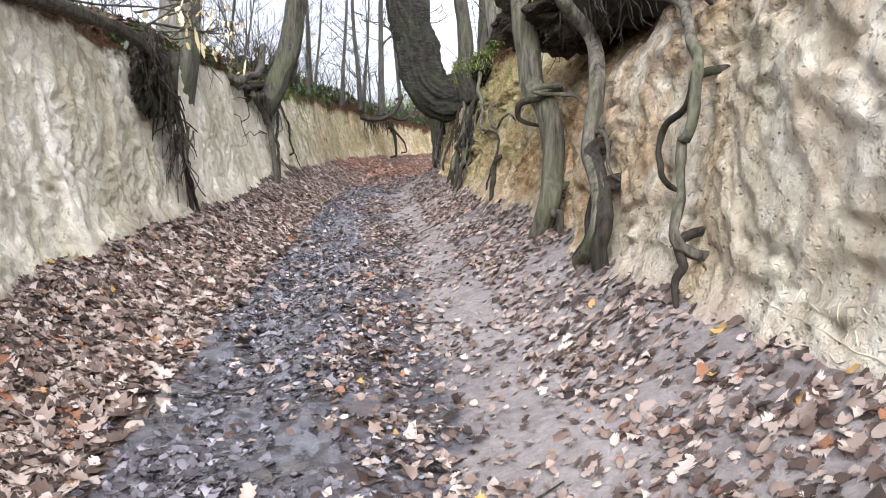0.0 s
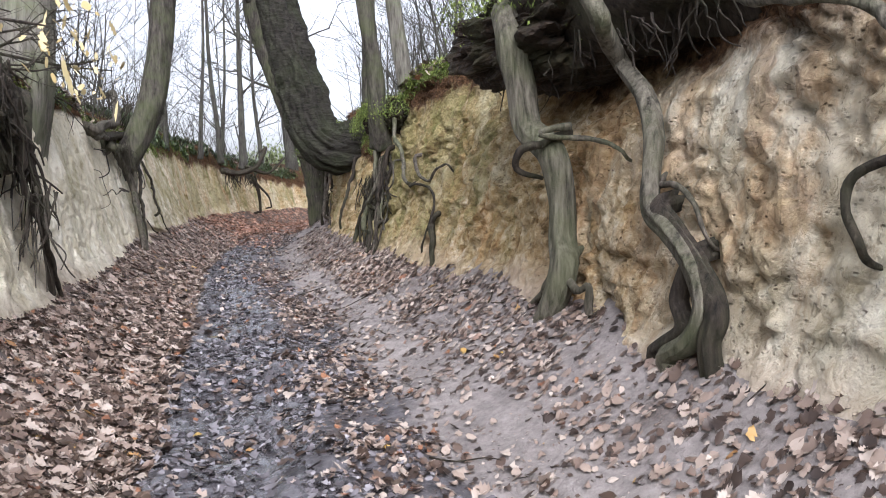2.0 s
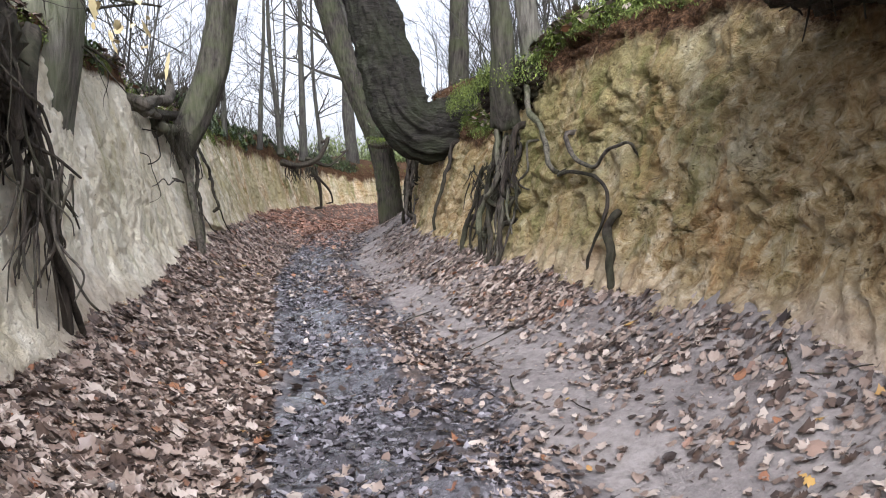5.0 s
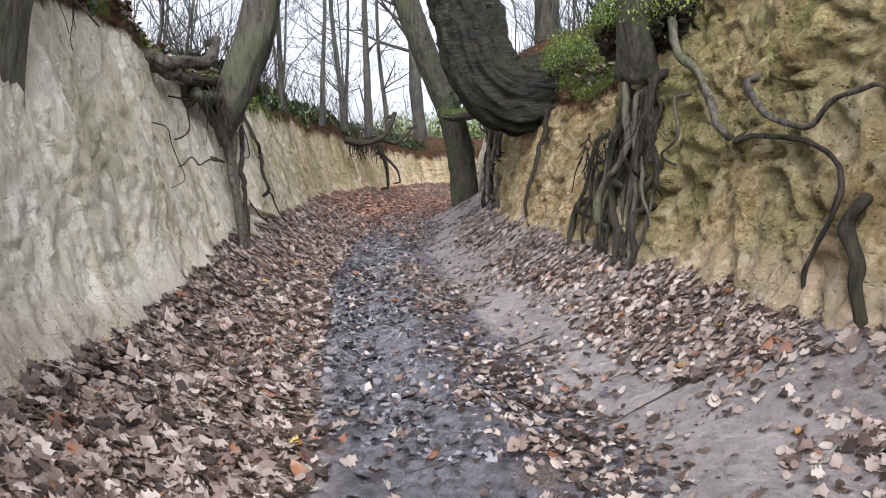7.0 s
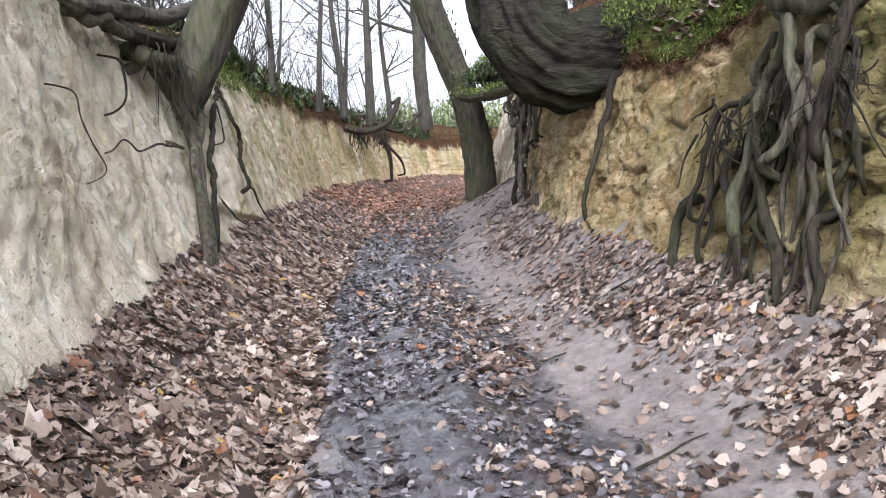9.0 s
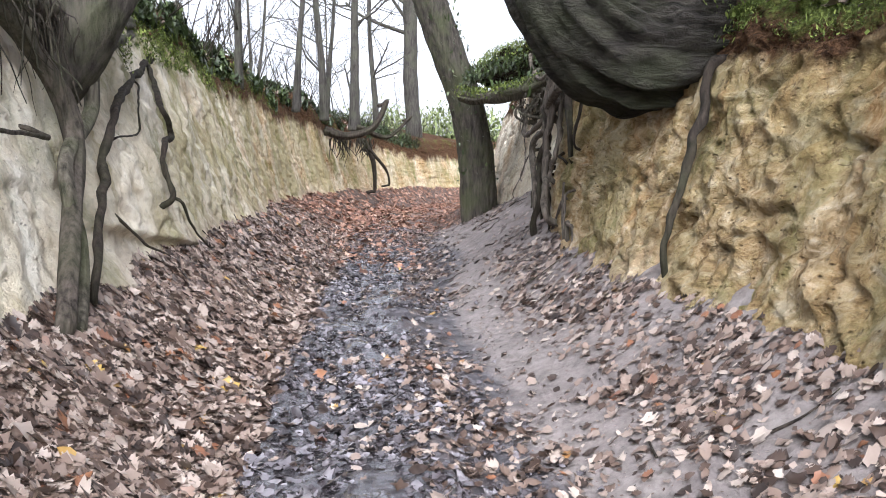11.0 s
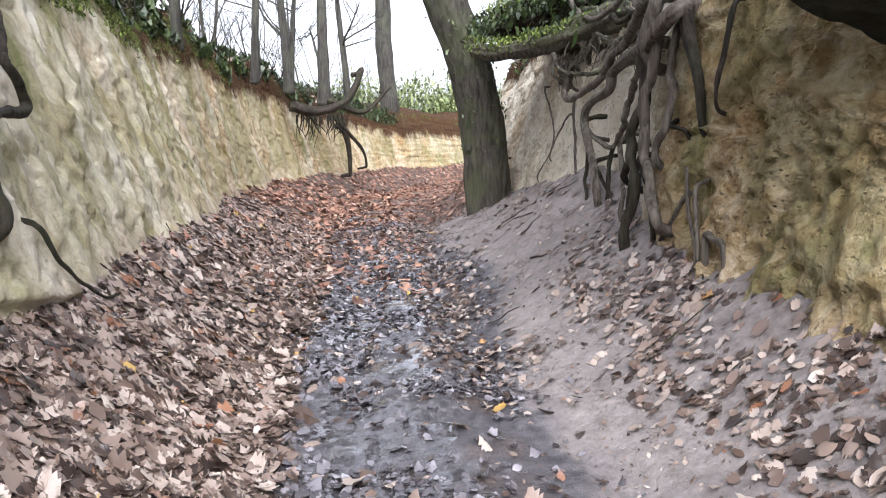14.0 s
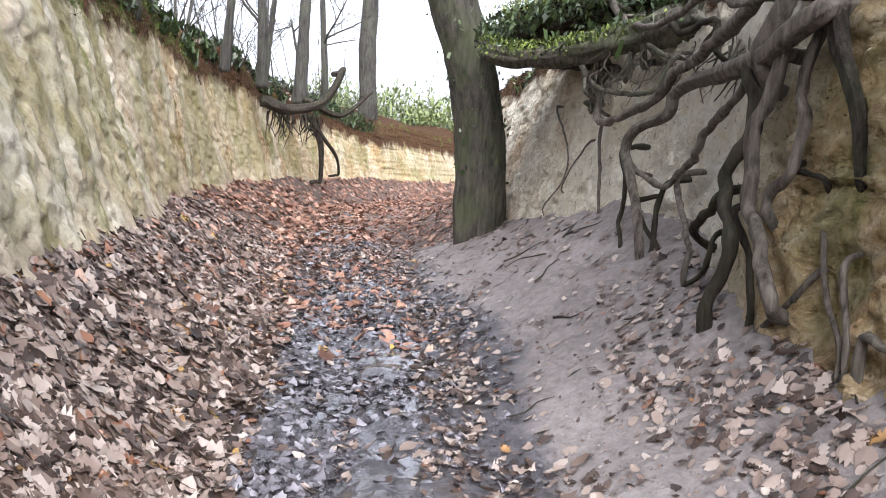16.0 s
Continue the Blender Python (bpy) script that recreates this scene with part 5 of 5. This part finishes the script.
# bramble stems on the ridge
rng = np.random.default_rng(91)
pile = Pile()
for p in bank_points(bank_left, 20, 44, lambda c, m, s: s > 0.8, 140, 92):
    grow(pile, p, np.array([rng.normal(0, 0.5), rng.normal(0, 0.5), 1.0]), rng.uniform(0.5, 1.3), 0.012, 1, rng, 4)
tagged(pile.build("brambles", ROOT_DARK), "thin bare bramble stems along ridge", "plants", kind="stuff")

# last pale leaves on the near twigs
rng = np.random.default_rng(17)
hang = np.stack([rng.uniform(-1.5, -0.75, 90), rng.uniform(6.5, 12.5, 90), rng.uniform(2.55, 3.5, 90)], -1)
tagged(scatter("hanging_leaves", "last pale yellow beech leaves on bare twigs", hang, 1.2, 0.055, YELLOW_LEAF, 18), category="leaves")

# hedge beyond the bend
rng = np.random.default_rng(23)
c = rng.uniform(0, 1, 60)
centre = np.stack([6 + 16 * c, 50 + 6 * c, 3.2 + rng.uniform(-0.3, 0.9, 60)], -1)
pts = (centre[rng.integers(60, size=12000)] + rng.normal(0, 0.55, (12000, 3)) * np.array([1.2, 1, 0.8]))
green("hedge_foliage", "light green shrubs beyond bend of lane", pts, 0.13, SHRUB, 24)

# moss and ivy shaggy on limb, stump and trunk foot
def fuzz(spine, r, count, seed, up=0.3):
    rng = np.random.default_rng(seed)
    q = curve_points(spine, 0.03)[0]
    d = rng.normal(0, 1, (count, 3))
    d[:, 2] = np.abs(d[:, 2]) * (1 + up) - 0.4 * rng.random(count)
    d /= np.linalg.norm(d, axis=1)[:, None]
    return q[rng.integers(len(q), size=count)] + d * r * rng.uniform(0.85, 1.2, count)[:, None]


LIMB = [(5.2, 22.7, 2.95), (4.9, 23.6, 2.85), (4.5, 24.5, 2.72), (4.2, 25.0, 2.7), (3.98, 25.3, 2.76)]
green("moss", "green moss coating a bare limb", fuzz(LIMB, 0.14, 3500, 71), 0.03, MOSS, 71)
green("ivy", "ivy leaves on mossy limb", fuzz(LIMB, 0.2, 260, 72), 0.05, IVY, 72)
green("moss", "green moss over undercut stump", fuzz([(2.75, 9.3, 3.35), (2.6, 8.6, 3.2), (2.5, 7.9, 3.1), (2.5, 7.1, 3.05), (2.6, 6.5, 3.0)], 0.4, 7000, 73), 0.02, MOSS, 73)
green("moss", "green moss on turf over root hollow", fuzz([(5.2, 24.6, 3.4), (5.1, 25.4, 3.4), (5.05, 26.2, 3.4), (5.1, 27.2, 3.4)], 0.34, 5000, 77), 0.025, MOSS, 77)
green("ivy", "dark ivy hanging from turf over hollow", fuzz([(5.0, 24.4, 3.3), (4.85, 25.4, 3.2), (4.8, 26.2, 3.2), (4.9, 27.2, 3.3)], 0.3, 1500, 78, -0.6), 0.06, IVY, 78)
green("moss", "green moss on head of root column", fuzz([(3.2, 13.5, 2.8), (3.18, 14.0, 2.8), (3.25, 14.5, 2.85)], 0.32, 7000, 76, -0.4), 0.022, MOSS, 76)
green("moss", "green moss behind leaning beech", fuzz([(3.9, 16.6, 2.9), (3.9, 17.3, 2.8), (4.2, 18.0, 3.1)], 0.36, 6000, 74), 0.02, MOSS, 74)
green("ivy", "ivy leaves on beech trunk", fuzz([(5.24, 28.1, 1.2), (5.12, 28.1, 2.1), (4.84, 28.1, 3.1), (4.1, 28.1, 4.9)], 0.42, 700, 75), 0.06, IVY, 75)

# fallen twigs on the floor
rng = np.random.default_rng(88)
spots = litter_points(46, 2.0, 26.0, 89, lambda u, y, c: np.where((u < 0.3) | (u > 0.66), 1.0, 0.15))
stick_group = "fallen twigs on lane floor"
for k, p in enumerate(spots):
    a, L = rng.uniform(0, math.tau), rng.uniform(0.15, 0.5)
    pts = [np.array([p[0] + math.cos(a) * L * t + rng.normal(0, 0.015), p[1] + math.sin(a) * L * t + rng.normal(0, 0.015), 0.0]) for t in (-0.5, -0.15, 0.2, 0.5)]
    pts = [(q[0], q[1], float(ground_z(q[0:1], q[1:2])[0]) + 0.018) for q in pts]
    V, F = tube(pts, rng.uniform(0.005, 0.011), 0.003, 6, 0.04, 0.2, 0.0, 880 + k)
    tagged(mesh_object("twig", V, F, ROOT_DARK), "thin dark fallen twig lying on leaf litter", "twig", stick_group)

# thicket of thin bare stems behind the crests
def thicket(side, y0, y1, out0, out1, count, seed):
    rng, pile = np.random.default_rng(seed), Pile()
    sign = 1 if side is RIGHT else -1
    for k in range(count):
        y, out = rng.uniform(y0, y1), rng.uniform(out0, out1)
        x = float(base_x(side, y)) + sign * (0.9 + out)
        p = np.array([x, y, 3.0 + 0.05 * out])
        grow(pile, p, np.array([rng.normal(0, 0.3), rng.normal(0, 0.3), 1.0]), rng.uniform(1.5, 4.5), rng.uniform(0.012, 0.03), 2, rng, 4)
    return tagged(pile.build("thicket", FAR_BARK), "thicket of thin bare saplings above bank", "bushes", kind="stuff")


thicket(RIGHT, 19, 46, 1.0, 9.0, 110, 95)
thicket(RIGHT, 9, 19, 0.6, 6.0, 80, 96)
thicket(RIGHT, 21, 32, 0.3, 4.0, 90, 99)
thicket(LEFT, 24, 56, 5.0, 18.0, 60, 97)
thicket(LEFT, 20, 42, 0.2, 4.5, 100, 98)
